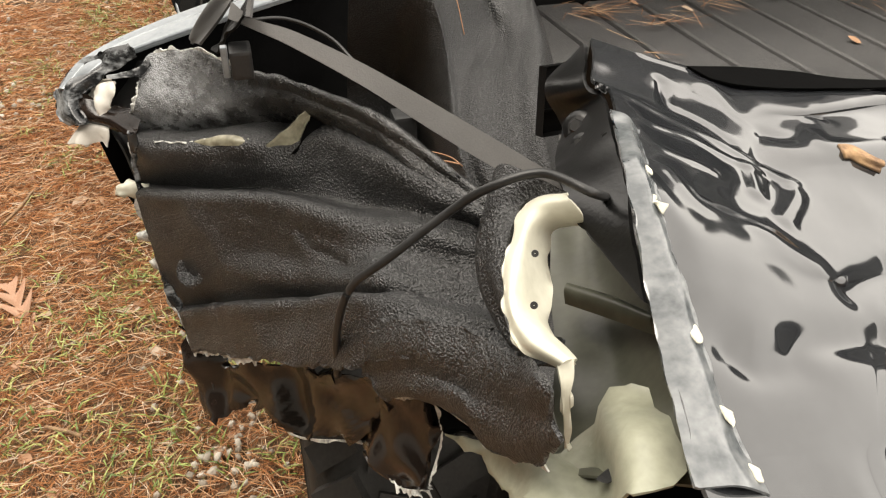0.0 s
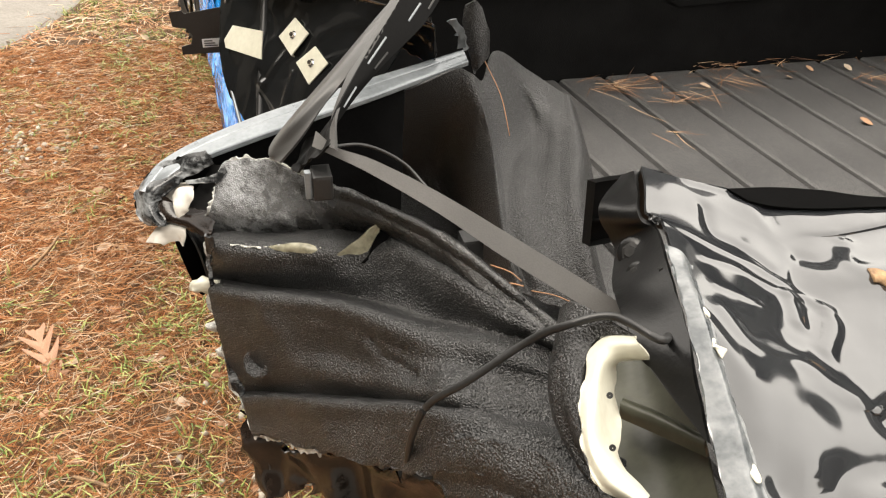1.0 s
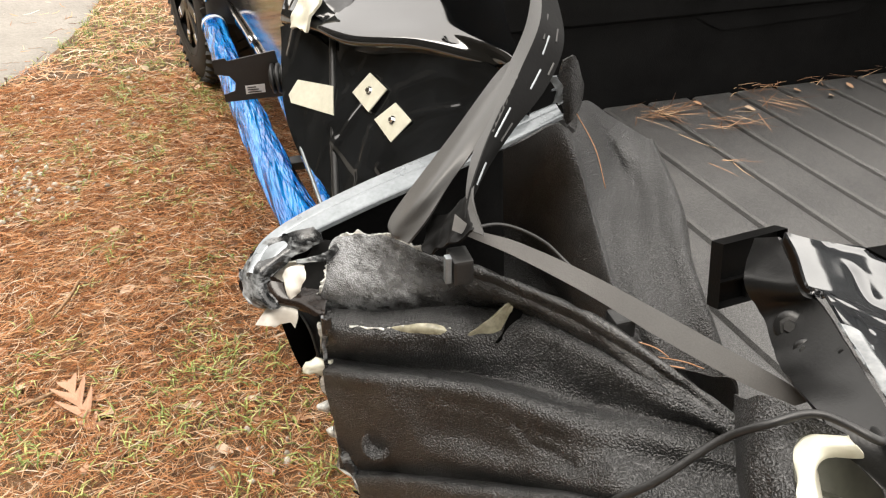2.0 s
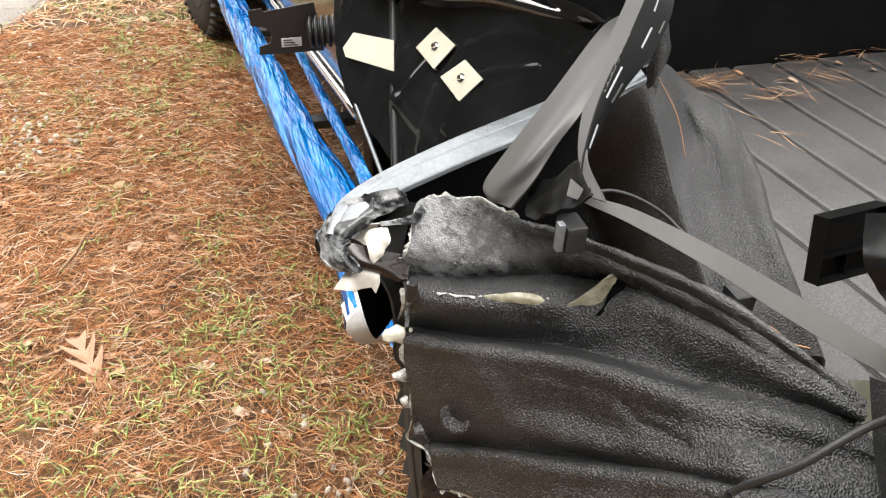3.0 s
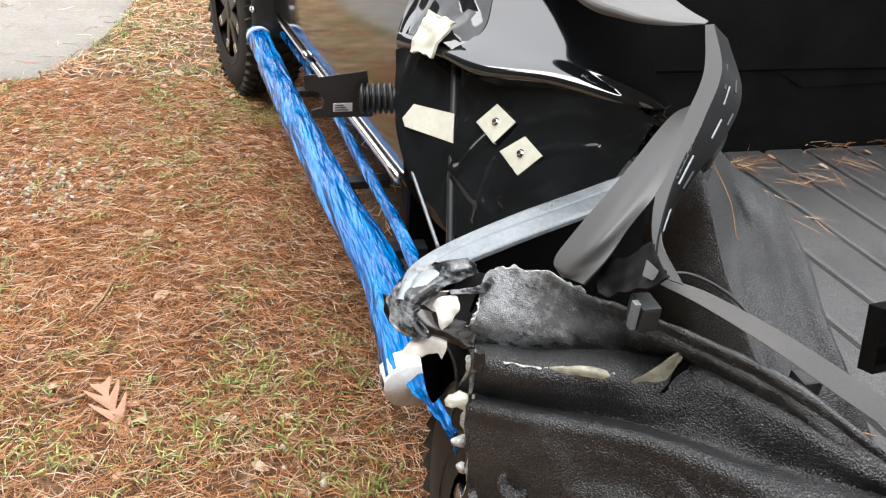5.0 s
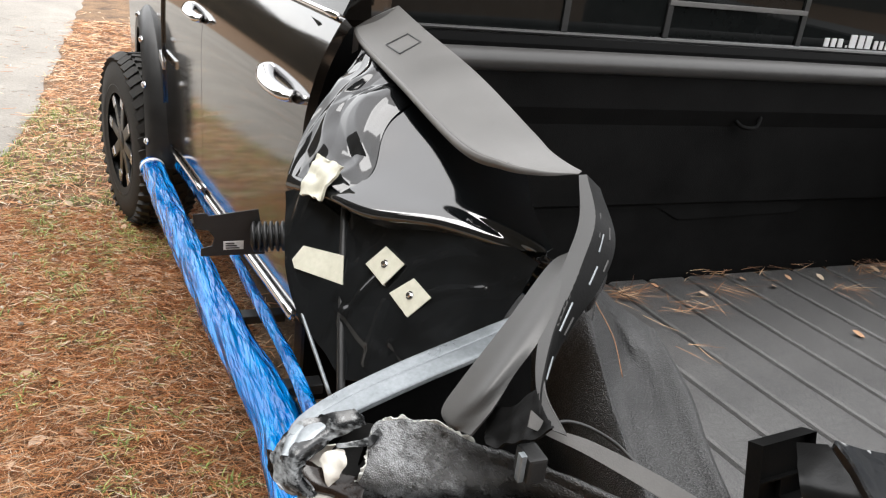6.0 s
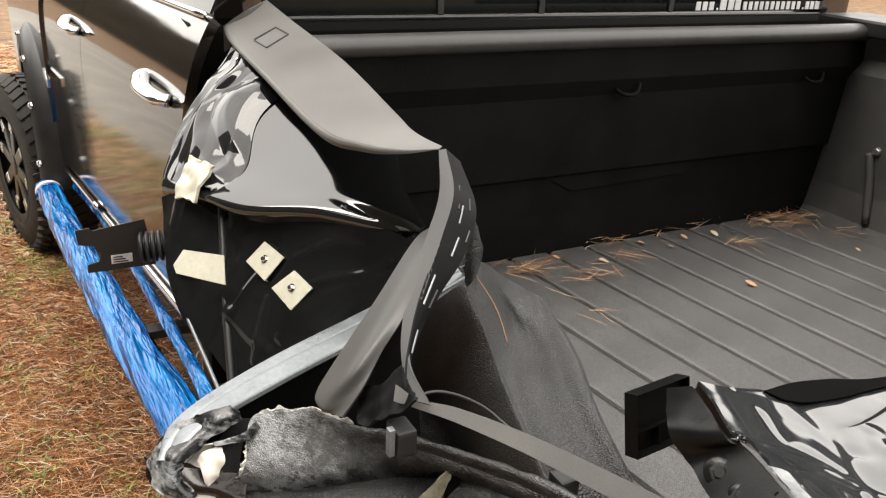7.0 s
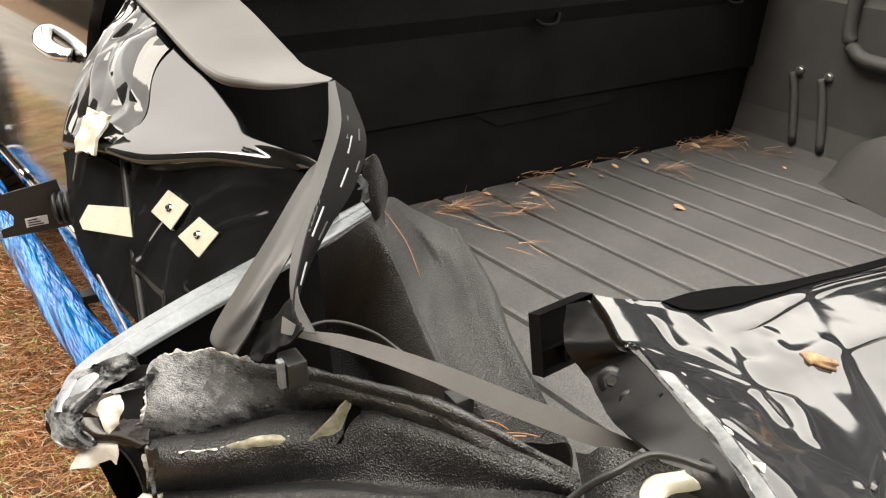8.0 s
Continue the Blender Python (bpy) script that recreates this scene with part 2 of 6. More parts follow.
def tube(pts, r, n=60, sides=10, squash=1.0, ripple=0.0):
    c = spline(pts, n)
    t = np.gradient(c, axis=0)
    rows = []
    for i in range(n):
        d = Vector(t[i]).normalized()
        a = d.cross(Vector((0, 0, 1)) if abs(d.z) < 0.9 else Vector((1, 0, 0))).normalized()
        b = a.cross(d)
        row = []
        for k in range(sides):
            w = 2 * math.pi * k / sides
            e = r * (1 + ripple * noise.noise(Vector((c[i][0] * 9 + k * 1.7, c[i][1] * 5, k * 0.6))))
            row.append(Vector(c[i]) + a * math.cos(w) * e + b * math.sin(w) * e * squash)
        rows.append(row)
    bm = sheet(rows, closed=True)
    for row in (0, 1):
        bm.verts.ensure_lookup_table()
        ring = bm.verts[:sides] if row == 0 else bm.verts[-sides:]
        bm.faces.new(ring if row else ring[::-1])
    return bm


def box(x0, x1, y0, y1, z0, z1, bevel=0.0, seg=2):
    bm = bmesh.new()
    bmesh.ops.create_cube(bm, size=1, matrix=Matrix.Translation(((x0 + x1) / 2, (y0 + y1) / 2, (z0 + z1) / 2)) @ Matrix.Diagonal((x1 - x0, y1 - y0, z1 - z0, 1)))
    if bevel:
        bmesh.ops.bevel(bm, geom=bm.edges[:], offset=bevel, segments=seg, profile=0.7, affect="EDGES")
    return bm


def plate(outline, normal, t, bevel=0.0):
    """A flat plate with the given outline, t thick against the normal."""
    bm = bmesh.new()
    f = bm.faces.new([bm.verts.new(p) for p in outline])
    top = bmesh.ops.extrude_face_region(bm, geom=[f])
    bmesh.ops.translate(bm, vec=Vector(normal).normalized() * -t, verts=[v for v in top["geom"] if isinstance(v, bmesh.types.BMVert)])
    bmesh.ops.recalc_face_normals(bm, faces=bm.faces)
    if bevel:
        bmesh.ops.bevel(bm, geom=bm.edges[:], offset=bevel, segments=2, affect="EDGES")
    return bm


def lathe(profile, centre, axis, n=32):
    """profile: (radius, along) pairs turned round the axis."""
    q = Vector((0, 0, 1)).rotation_difference(Vector(axis)).to_matrix()
    rows = [[Vector(centre) + q @ Vector((r * math.cos(2 * math.pi * k / n), r * math.sin(2 * math.pi * k / n), h)) for k in range(n)] for r, h in profile]
    return sheet(rows, closed=True)


def bolt(name, at, axis, r, h, mat, parent, label=""):
    a = Vector(axis).normalized()
    bm = lathe([(0.0001, h), (r * 0.8, h), (r, h * 0.75), (r, h * 0.3), (r * 1.5, h * 0.28), (r * 1.6, 0)], at, a, 6)
    return part(name, bm, mat, parent, label)


# ---- ground ----
def road_edge(y):
    return -1.34 - 0.55 * math.exp(-max(y - 4.1, 0) * 2.2) - (1.1 if y < 4.1 else 0) * min((4.1 - y) * 1.5, 1) + 0.05 * (y - 4.1) * (y > 4.1) + 0.07 * noise.noise(Vector((y * 2.3, 0, 4)))


def ground_sheet():
    bm = bmesh.new()
    xs = [-250, -60, -20, -8, -4] + [-3 + 0.08 * i for i in range(44)] + [0.8, 2, 4, 8, 20, 60, 250]
    ys = [-250, -60, -20, -8, -3, -1, 0] + [0.3 + 0.09 * i for i in range(60)] + [6, 7, 8, 10, 14, 20, 40, 80, 250]
    rows = [[(x, y, 0.02 * noise.noise(Vector((x * 1.3, y * 1.3, 0))) + 0.008 * noise.noise(Vector((x * 6, y * 6, 3))) if -3 <= x <= 0.6 and 0.2 < y < 7 else 0.0) for x in xs] for y in ys]
    bm.free()
    return sheet(rows)


tagged(part("ground", ground_sheet(), SOIL, smooth=True), "forest soil covered with dry pine needles and thin grass", "ground", kind="structure")
road_rows = []
for i in range(60):
    y = -12 + 0.0 if i == 0 else 0.2 + 0.22 * i
    e = road_edge(y)
    road_rows.append([(e - w, y, 0.028 - (0.03 if w == 0 else 0)) for w in (0, 0.08, 1, 3, 7)])
tagged(part("road", sheet(road_rows), ROAD, smooth=True), "pale worn gravel road with a crumbling edge", "road", kind="structure")


def scatter(n, seed, box_at, length, width, lift=0.0, up=0.12, keep=None):
    """Thin two-piece strips lying about, each bent in the middle."""
    r = np.random.RandomState(seed)
    x, y = r.uniform(box_at[0], box_at[1], n), r.uniform(box_at[2], box_at[3], n)
    if keep is not None:
        k = np.array([keep(a, b, c) for a, b, c in zip(x, y, r.rand(n))])
        x, y = x[k], y[k]
        n = len(x)
    a = r.uniform(0, 2 * math.pi, n)
    ln, wd = r.uniform(*length, n) / 2, r.uniform(*width, n) / 2
    z = lift + r.uniform(0.004, 0.02, n)
    bend, rise = r.uniform(-0.5, 0.5, n), r.uniform(-up, up, n)
    c, s = np.cos(a), np.sin(a)
    v = np.zeros((n, 6, 3))
    for k, f in enumerate((-1, 0, 1)):
        ox, oy = f * ln * c - abs(f) * bend * ln * s, f * ln * s + abs(f) * bend * ln * c
        for side in (0, 1):
            g = (2 * side - 1) * wd * (0.5 if f else 1)
            v[:, 2 * k + side] = np.stack([x + ox - g * s, y + oy + g * c, z + f * rise * ln + 0.002 * side], 1)
    idx = np.arange(n)[:, None] * 6
    faces = np.concatenate([idx + [0, 2, 3, 1], idx + [2, 4, 5, 3]])
    me = bpy.data.meshes.new("strips")
    me.from_pydata(v.reshape(-1, 3).tolist(), [], faces.tolist())
    return me


def grassy(x, y):
    return 0.45 * noise.noise(Vector((x * 1.7, y * 1.2, 7.7))) + 0.6 * noise.noise(Vector((x * 7, y * 6, 1.7)))


def off_road(x, y, r):
    return (x > road_edge(y) + 0.02 or r < 0.06)


near = new("pine_needle_litter", scatter(86000, 1, (-2.3, -0.25, 0.25, 4.2), (0.04, 0.1), (0.001, 0.002), 0.012, 0.14, lambda x, y, r: r < 0.96 - 0.3 * max(grassy(x, y), 0)))
far = new("pine_needle_litter", scatter(22000, 2, (-2.6, 0.3, 4.2, 10), (0.07, 0.15), (0.003, 0.005), 0.012, 0.12, off_road))
def thinning(x, y, r):
    """Sparser towards the edges of the clearing, none on the road or where the thick litter lies."""
    if x < road_edge(y) + 0.05 or (-2.25 < x < -0.3 and 0.3 < y < 9.5):
        return False
    return r < math.exp(-((x + 0.5) ** 2 + (y - 2) ** 2) / 30)


wide = new("pine_needle_litter", scatter(60000, 3, (-9, 9, -7, 11), (0.08, 0.16), (0.004, 0.008), 0.0, 0.1, thinning))
for ob in (near, far, wide):
    ob.data.materials.append(NEEDLE)
    tagged(ob, "thick litter of reddish brown dry pine needles", "pine needles", kind="stuff")


def blades(n, seed):
    r = random.Random(seed)
    bm = bmesh.new()
    while n > 0:
        x, y = r.uniform(-2.3, -0.4), r.uniform(0.4, 6.5)
        if grassy(x, y) < r.uniform(-0.25, 0.3) or x < road_edge(y):
            n -= 0.2
            continue
        for _ in range(4):
            a, h = r.uniform(0, 6.28), r.uniform(0.014, 0.04)
            px, py = x + r.uniform(-0.03, 0.03), y + r.uniform(-0.03, 0.03)
            w = 0.0022
            d = Vector((math.cos(a), math.sin(a), 0))
            s = Vector((-d.y, d.x, 0)) * w
            b0 = Vector((px, py, 0.01))
            m1, t1 = b0 + d * h * 0.6 + Vector((0, 0, h * 0.8)), b0 + d * h * 1.7 + Vector((0, 0, h * 0.9))
            vs = [bm.verts.new(p) for p in (b0 - s, b0 + s, m1 + s, m1 - s, t1)]
            bm.faces.new(vs[:4]), bm.faces.new((vs[3], vs[2], vs[4]))
        n -= 1
    return bm


tagged(part("grass", blades(3000, 5), BLADE), "sparse short green and yellowing grass", "grass", kind="stuff")


def pebbles(spots, seed):
    r = random.Random(seed)
    bm = bmesh.new()
    for cx, cy, sx, sy, n in spots:
        for _ in range(n):
            s = r.uniform(0.005, 0.018)
            m = Matrix.Translation((r.gauss(cx, sx), r.gauss(cy, sy), 0.02 + s * 0.3)) @ Euler((r.random() * 6, r.random() * 6, r.random() * 6)).to_matrix().to_4x4() @ Matrix.Diagonal((s, s * r.uniform(0.6, 1), s * 0.6, 1))
            bmesh.ops.create_icosphere(bm, subdivisions=1, radius=1, matrix=m)
    return bm


tagged(part("gravel", pebbles([(-1.42, 3.05, 0.15, 0.17, 170), (-0.56, 0.98, 0.06, 0.09, 46), (-0.62, 1.3, 0.1, 0.1, 20), (-1.25, 3.9, 0.2, 0.3, 30)], 3), STONE, smooth=True), "loose pale pebbles among the needles", "gravel", kind="stuff")


def leaf_mesh(name, kind, seed):
    """A thin curled leaf of about 1 m, to be scaled: kind 0 oval, 1 lobed oak."""
    bm = bmesh.new()
    r = random.Random(seed)
    n = 40
    mid = [bm.verts.new((0, y, 0.06 * math.sin(3 * y) )) for y in np.linspace(-0.5, 0.5, n)]
    for side in (-1, 1):
        out = []
        for i, y in enumerate(np.linspace(-0.5, 0.5, n)):
            u = y + 0.5
            w = 0.3 * math.sin(math.pi * u ** 0.85) ** 0.8
            if kind:
                w = (0.05 + 0.55 * math.sin(math.pi * min((u - 0.14) * 1.1 + 0.05, 1)) ** 0.7 * abs(math.sin(4.6 * math.pi * (u - 0.14) + 0.25 * side)) ** 1.4) if u > 0.2 else 0.012
            w *= 1 + 0.06 * r.uniform(-1, 1)
            out.append(bm.verts.new((side * max(w, 0.006), y + (0.5 * w if kind else 0.1 * w), 0.5 * w * w + 0.06 * math.sin(3 * y) + 0.05 * noise.noise(Vector((side * 3, y * 4, seed))))))
        for i in range(n - 1):
            q = (mid[i], out[i], out[i + 1], mid[i + 1])
            bm.faces.new(q if side > 0 else q[::-1])
    me = bpy.data.meshes.new(name)
    for f in bm.faces:
        f.smooth = True
    bm.to_mesh(me)
    bm.free()
    return me


oak = new("oak_leaf", leaf_mesh("oak_leaf", 1, 4))
oak.data.materials.append(OAK)
oak.matrix_basis = pose(-1.11, 1.63, 0.03, 8, -6, 20) @ Matrix.Diagonal((0.09, 0.25, 0.12, 1))
tagged(oak, "large light brown fallen oak leaf with deep lobes", "leaf", "fallen leaves")
small = [leaf_mesh("leaf", 0, 8 + i) for i in range(4)]
for me in small:
    me.materials.append(LEAF)
rnd = random.Random(12)
spots = [(-0.817, 1.583), (-1.005, 2.222)]
while len(spots) < 280:
    x, y = rnd.uniform(-2.0, -0.5), rnd.uniform(0.7, 6.0)
    if x > road_edge(y):
        spots.append((x, y))
for i, (x, y) in enumerate(spots):
    ob = new("leaf", small[i % 4])
    s = rnd.uniform(0.03, 0.062)
    ob.matrix_basis = pose(x, y, 0.026, rnd.uniform(-25, 25), rnd.uniform(-25, 25), rnd.uniform(0, 360)) @ Matrix.Diagonal((s, s, s, 1))
    tagged(ob, "small curled brown leaf lying on the pine needles", "leaf", "fallen leaves")
for x, y, a, l in [(-1.2, 2.2, 70, 0.2), (-1.25, 1.72, 20, 0.13), (-0.95, 1.15, 150, 0.1)]:
    d = Vector((math.cos(radians(a)), math.sin(radians(a)), 0)) * l / 2
    c = Vector((x, y, 0.03))
    tagged(part("twig", tube([c - d, c + Vector((0.01, -0.008, 0.006)), c + d], 0.005, 10, 6, ripple=0.4), BARK, smooth=True), "short dead twig on the ground", "twig", "twigs")

# Unseen woods inferred from reflections; tall and near on the left to add shade.
woods = []
for k in range(145):
    a = 2 * math.pi * k / 144
    x, y = math.cos(a), math.sin(a)
    side = min(1.0, max(0.0, (-0.93 * x - 0.37 * y - 0.12) / 0.4))
    side = side * side * (3 - 2 * side)
    r = 27 - 16.5 * side + 2 * noise.noise(Vector((x * 3, y * 3, 0)))
    h = 3.6 + 11.5 * side + (1 + 2 * side) * (noise.noise(Vector((x * 9, y * 9, 2))) + noise.noise(Vector((x * 34, y * 34, 5))))
    woods.append([(r * x, r * y, z) for z in (-0.3, h * 0.5, h)])
tagged(part("backdrop", sheet(woods), WOODS), "unseen woods round the clearing, taller on the left for shade", "woods", kind="structure")

# ---- the pickup truck ----
truck = thing("pickup_truck", (0.6, 1.5, 0), "black pickup truck with its bed side torn and crushed", "truck")

# bed floor with its raised bands
part("bed_floor", box(-0.2, 1.42, 0.14, 1.36, 0.86, 0.885), FLOOR, truck, "dark grey textured bed floor")


def band_mesh():
    prof = [(-0.0555, -0.006), (-0.052, 0.003), (-0.046, 0.006), (0.046, 0.006), (0.052, 0.003), (0.0555, -0.006)]
    return [[(x - 0.105 * (y - 1.0), y, z) for x, z in prof] for y in (0.15, 0.5, 0.9, 1.345)]


first = None
for k in range(-4, 9):
    if first is None:
        first = part("floor_band", sheet(band_mesh()), FLOOR, truck, smooth=False)
        ob = first
    else:
        ob = new("floor_band", first.data)
        ob.parent, ob.matrix_parent_inverse = truck, truck.matrix_basis.inverted()
    ob.matrix_basis = Matrix.Translation((0.3222 + 0.1163 * k, 0, 0.8935))

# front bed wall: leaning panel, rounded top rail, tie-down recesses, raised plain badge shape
part("bed_front_wall", sheet([[(x, y, z) for x in np.linspace(-0.3, 1.42, 12)] for y, z in [(1.352, 0.89), (1.345, 1.0), (1.335, 1.1), (1.322, 1.11), (1.31, 1.3), (1.29, 1.34), (1.285, 1.425)]]), WALL, truck, "textured front wall of the bed, blackened for shade", smooth=False, thick=0.02)
part("wall_top_rail", tube([(-0.28, 1.295, 1.432), (0.5, 1.292, 1.434), (1.40, 1.29, 1.432)], 0.03, 20, 16, 0.75), BANDING, truck, "grey rounded rail on the wall", smooth=True)
part("rail_shelf", box(-0.3, 1.44, 1.29, 1.42, 1.40, 1.43, 0.006), PLASTIC, truck)
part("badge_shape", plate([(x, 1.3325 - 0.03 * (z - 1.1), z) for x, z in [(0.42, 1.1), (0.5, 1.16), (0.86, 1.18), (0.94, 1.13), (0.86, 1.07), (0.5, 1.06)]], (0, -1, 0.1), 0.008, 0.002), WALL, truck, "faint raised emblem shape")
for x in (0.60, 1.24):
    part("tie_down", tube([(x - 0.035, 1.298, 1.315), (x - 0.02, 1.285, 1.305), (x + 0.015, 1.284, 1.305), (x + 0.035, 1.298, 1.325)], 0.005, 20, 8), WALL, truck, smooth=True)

# far bed wall with ribs, knobs and wheel housing
part("bed_side_wall", sheet([[(x, y, z) for y in np.linspace(-0.4, 1.345, 14)] for x, z in [(1.365, 0.885), (1.385, 0.92), (1.40, 1.0), (1.40, 1.32), (1.42, 1.36), (1.40, 1.44)]]), SIDEWALL, truck, "black bed side wall", smooth=False, thick=-0.03)
part("side_rail", box(1.37, 1.57, -0.4, 1.43, 1.42, 1.465, 0.015, 3), BLACK, truck)
part("outer_bed_side", box(1.44, 1.58, -0.4, 1.42, 0.6, 1.42, 0.02), PAINT, truck)
for y in (1.165, 1.075):
    part("wall_rib", tube([(1.398, y + 0.02, 1.12), (1.395, y, 1.06), (1.385, y - 0.03, 0.93)], 0.012, 12, 8), SIDEWALL, truck, smooth=True)
    bolt("wall_knob", (1.398, y, 1.128), (-1, 0, 0.2), 0.009, 0.012, STEEL, truck)
part("wheel_housing", sheet(loft([[(1.40, 0.98, 0.9), (1.30, 0.96, 0.9), (1.24, 0.94, 0.9)], [(1.41, 0.90, 1.0), (1.30, 0.87, 1.02), (1.22, 0.86, 0.9)], [(1.41, 0.6, 1.1), (1.28, 0.55, 1.12), (1.16, 0.55, 0.9)], [(1.41, 0.1, 1.1), (1.28, 0.1, 1.12), (1.16, 0.1, 0.9)]], 14, 18)), SIDEWALL, truck, smooth=True)
part("stamped_arc", tube([(1.397, 1.045, 1.36), (1.393, 1.04, 1.25), (1.392, 1.0, 1.2), (1.392, 0.93, 1.19), (1.396, 0.8, 1.19)], 0.02, 24, 8, 1.0), SIDEWALL, truck, smooth=True)

# cab back with dark window
part("cab_back", box(-0.36, 1.56, 1.49, 1.6, 0.55, 1.452, 0.02), PLASTIC, truck)
window = part("rear_window", box(-0.22, 1.46, 1.505, 1.53, 1.46, 1.95, 0.004), GLASS, truck, "dark tinted rear window with a white decal")
part("window_seal", tube([(-0.3, 1.5, 1.457), (0.6, 1.499, 1.455), (1.52, 1.5, 1.452)], 0.004, 12, 6), BANDING, window)
part("slider_frame", box(0.47, 0.89, 1.498, 1.506, 1.536, 1.548, 0.002), CAP, window)
for x in (0.2, 0.885, 0.475):
    part("divider", box(x - 0.008, x + 0.008, 1.499, 1.506, 1.46, 1.9, 0.002), BLACK, window)
for x in (-0.27, 1.52):
    part("cab_pillar", box(x - 0.06, x + 0.06, 1.49, 1.6, 1.44, 1.95, 0.02), DOOR, truck)
part("cab_roof", box(-0.2, 1.4, 1.49, 3.4, 1.93, 1.98, 0.02), DOOR, truck)
bars = [(0.984, 0.016), (1.008, 0.016), (1.032, 0.016), (1.055, 0.005), (1.075, 0.022), (1.104, 0.02), (1.130, 0.02)] + [(1.158 + 0.0215 * k, 0.013) for k in range(11)] + [(1.394, 0.005), (1.41, 0.014), (1.43, 0.014), (1.452, 0.018)]
for x, w in bars:
    tall = 0.034 if 1.07 < x < 1.15 else (0.006 if w < 0.006 else 0.022)
    part("decal_bar", box(x - w / 2, x + w / 2, 1.5025, 1.5048, 1.464, 1.464 + tall), LETTER, window)


# cab side: doors, trim, handles
def side_x(y):
    return -0.40 - 0.05 * (y - 1.54)


def side_z(y, z=1.3):
    return -(0.03 + 0.198 * max(0.0, 1.3 - z)) * (y - 1.54)


DOOR_PROFILE = [(0.12, 0.66), (0.08, 0.70), (0.03, 0.765), (0.0, 0.81), (-0.008, 0.86), (-0.01, 0.98), (-0.012, 1.1), (-0.013, 1.23), (-0.004, 1.31), (0.018, 1.39), (0.048, 1.455), (0.06, 1.47)]


def door_panel(y0, y1):
    prof = spline([(a, 0, z) for a, _, z in [(p[0], 0, p[1]) for p in DOOR_PROFILE]], 40)
    return sheet([[(side_x(y) + p[0], y, p[2] + side_z(y, p[2])) for p in prof] for y in np.linspace(y0, y1, 12)])


def handle(y, door):
    x, z = side_x(y) - 0.012, 1.302 + side_z(y)
    h = part("door_handle", tube([(x + 0.008, y - 0.11, z), (x - 0.012, y - 0.095, z + 0.003), (x - 0.026, y, z + 0.006), (x - 0.012, y + 0.1, z + 0.01), (x + 0.008, y + 0.115, z + 0.01)], 0.021, 28, 14, 0.62), CHROME, door, "chrome pull handle", smooth=True)
    part("handle_cup", lathe([(0.001, 0.004), (0.024, 0.004), (0.032, 0.002), (0.035, -0.004)], (x + 0.016, y, z), (-1, 0, 0), 24), BLACK, door, smooth=True)
    return h


rear_door = part("rear_door", door_panel(1.40, 2.627), DOOR, truck, "glossy black rear door mirroring the road", smooth=True, thick=0.02)
front_door = part("front_door", door_panel(2.631, 3.62), DOOR, truck, "glossy black front door", smooth=True, thick=0.02)
handle(1.60, rear_door), handle(2.74, front_door)
for d, y0, y1 in ((rear_door, 1.42, 2.60), (front_door, 2.65, 3.5)):
    part("side_glass", sheet([[(side_x(y) + a, y, z + side_z(y)) for a, z in ((0.06, 1.475), (0.16, 1.7), (0.28, 1.93))] for y in np.linspace(y0, y1, 6)]), GLASS, d, smooth=True, thick=0.005)
    part("belt_trim", tube([(side_x(y) + 0.05, y, 1.472 + side_z(y)) for y in (y0, (y0 + y1) / 2, y1)], 0.007, 16, 8, 1.0), CHROME, d, "chrome window trim", smooth=True)
    part("sill_trim", tube([(side_x(y) - 0.012, y, 0.825 - 0.125 * (y - 1.48)) for y in (y0, (y0 + y1) / 2, y1)], 0.009, 16, 8, 1.3), CHROME, d, "chrome lower door trim", smooth=True)
part("front_fender", sheet([[(side_x(y) + p[0] - 0.01, y, p[2] + side_z(y, p[2])) for p in spline([(a, 0, z) for a, z in DOOR_PROFILE if z > 0.8], 24)] for y in np.linspace(3.63, 5.2, 8)]), DOOR, truck, smooth=True, thick=0.02)
part("fender_flare", sheet([[(-0.56 - w, 4.13 - r * math.cos(math.pi * k), 0.45 + 1.15 * r * math.sin(math.pi * k)) for r, w in ((0.56, -0.08), (0.54, 0.0), (0.5, 0.035), (0.46, 0.03))] for k in np.linspace(0.0, 1, 24)]), BLACK, truck, "black plastic wheel arch flare", smooth=True, thick=0.01)
for k in (0.06, 0.2, 0.34, 0.5):
    bolt("flare_rivet", (-0.6, 4.13 - 0.51 * math.cos(math.pi * k), 0.45 + 1.15 * 0.51 * math.sin(math.pi * k)), (-0.9, -0.4, 0.1), 0.011, 0.01, CHROME, truck)
part("inner_cab", box(-0.25, 1.5, 1.62, 5.4, 0.45, 1.3, 0.05), BLACK, truck)
for k in range(7):
    part("fender_badge", box(side_x(3.7) - 0.03, side_x(3.7) - 0.016, 3.42 + 0.036 * k, 3.447 + 0.036 * k, 0.93, 0.965, 0.003), CHROME, truck)


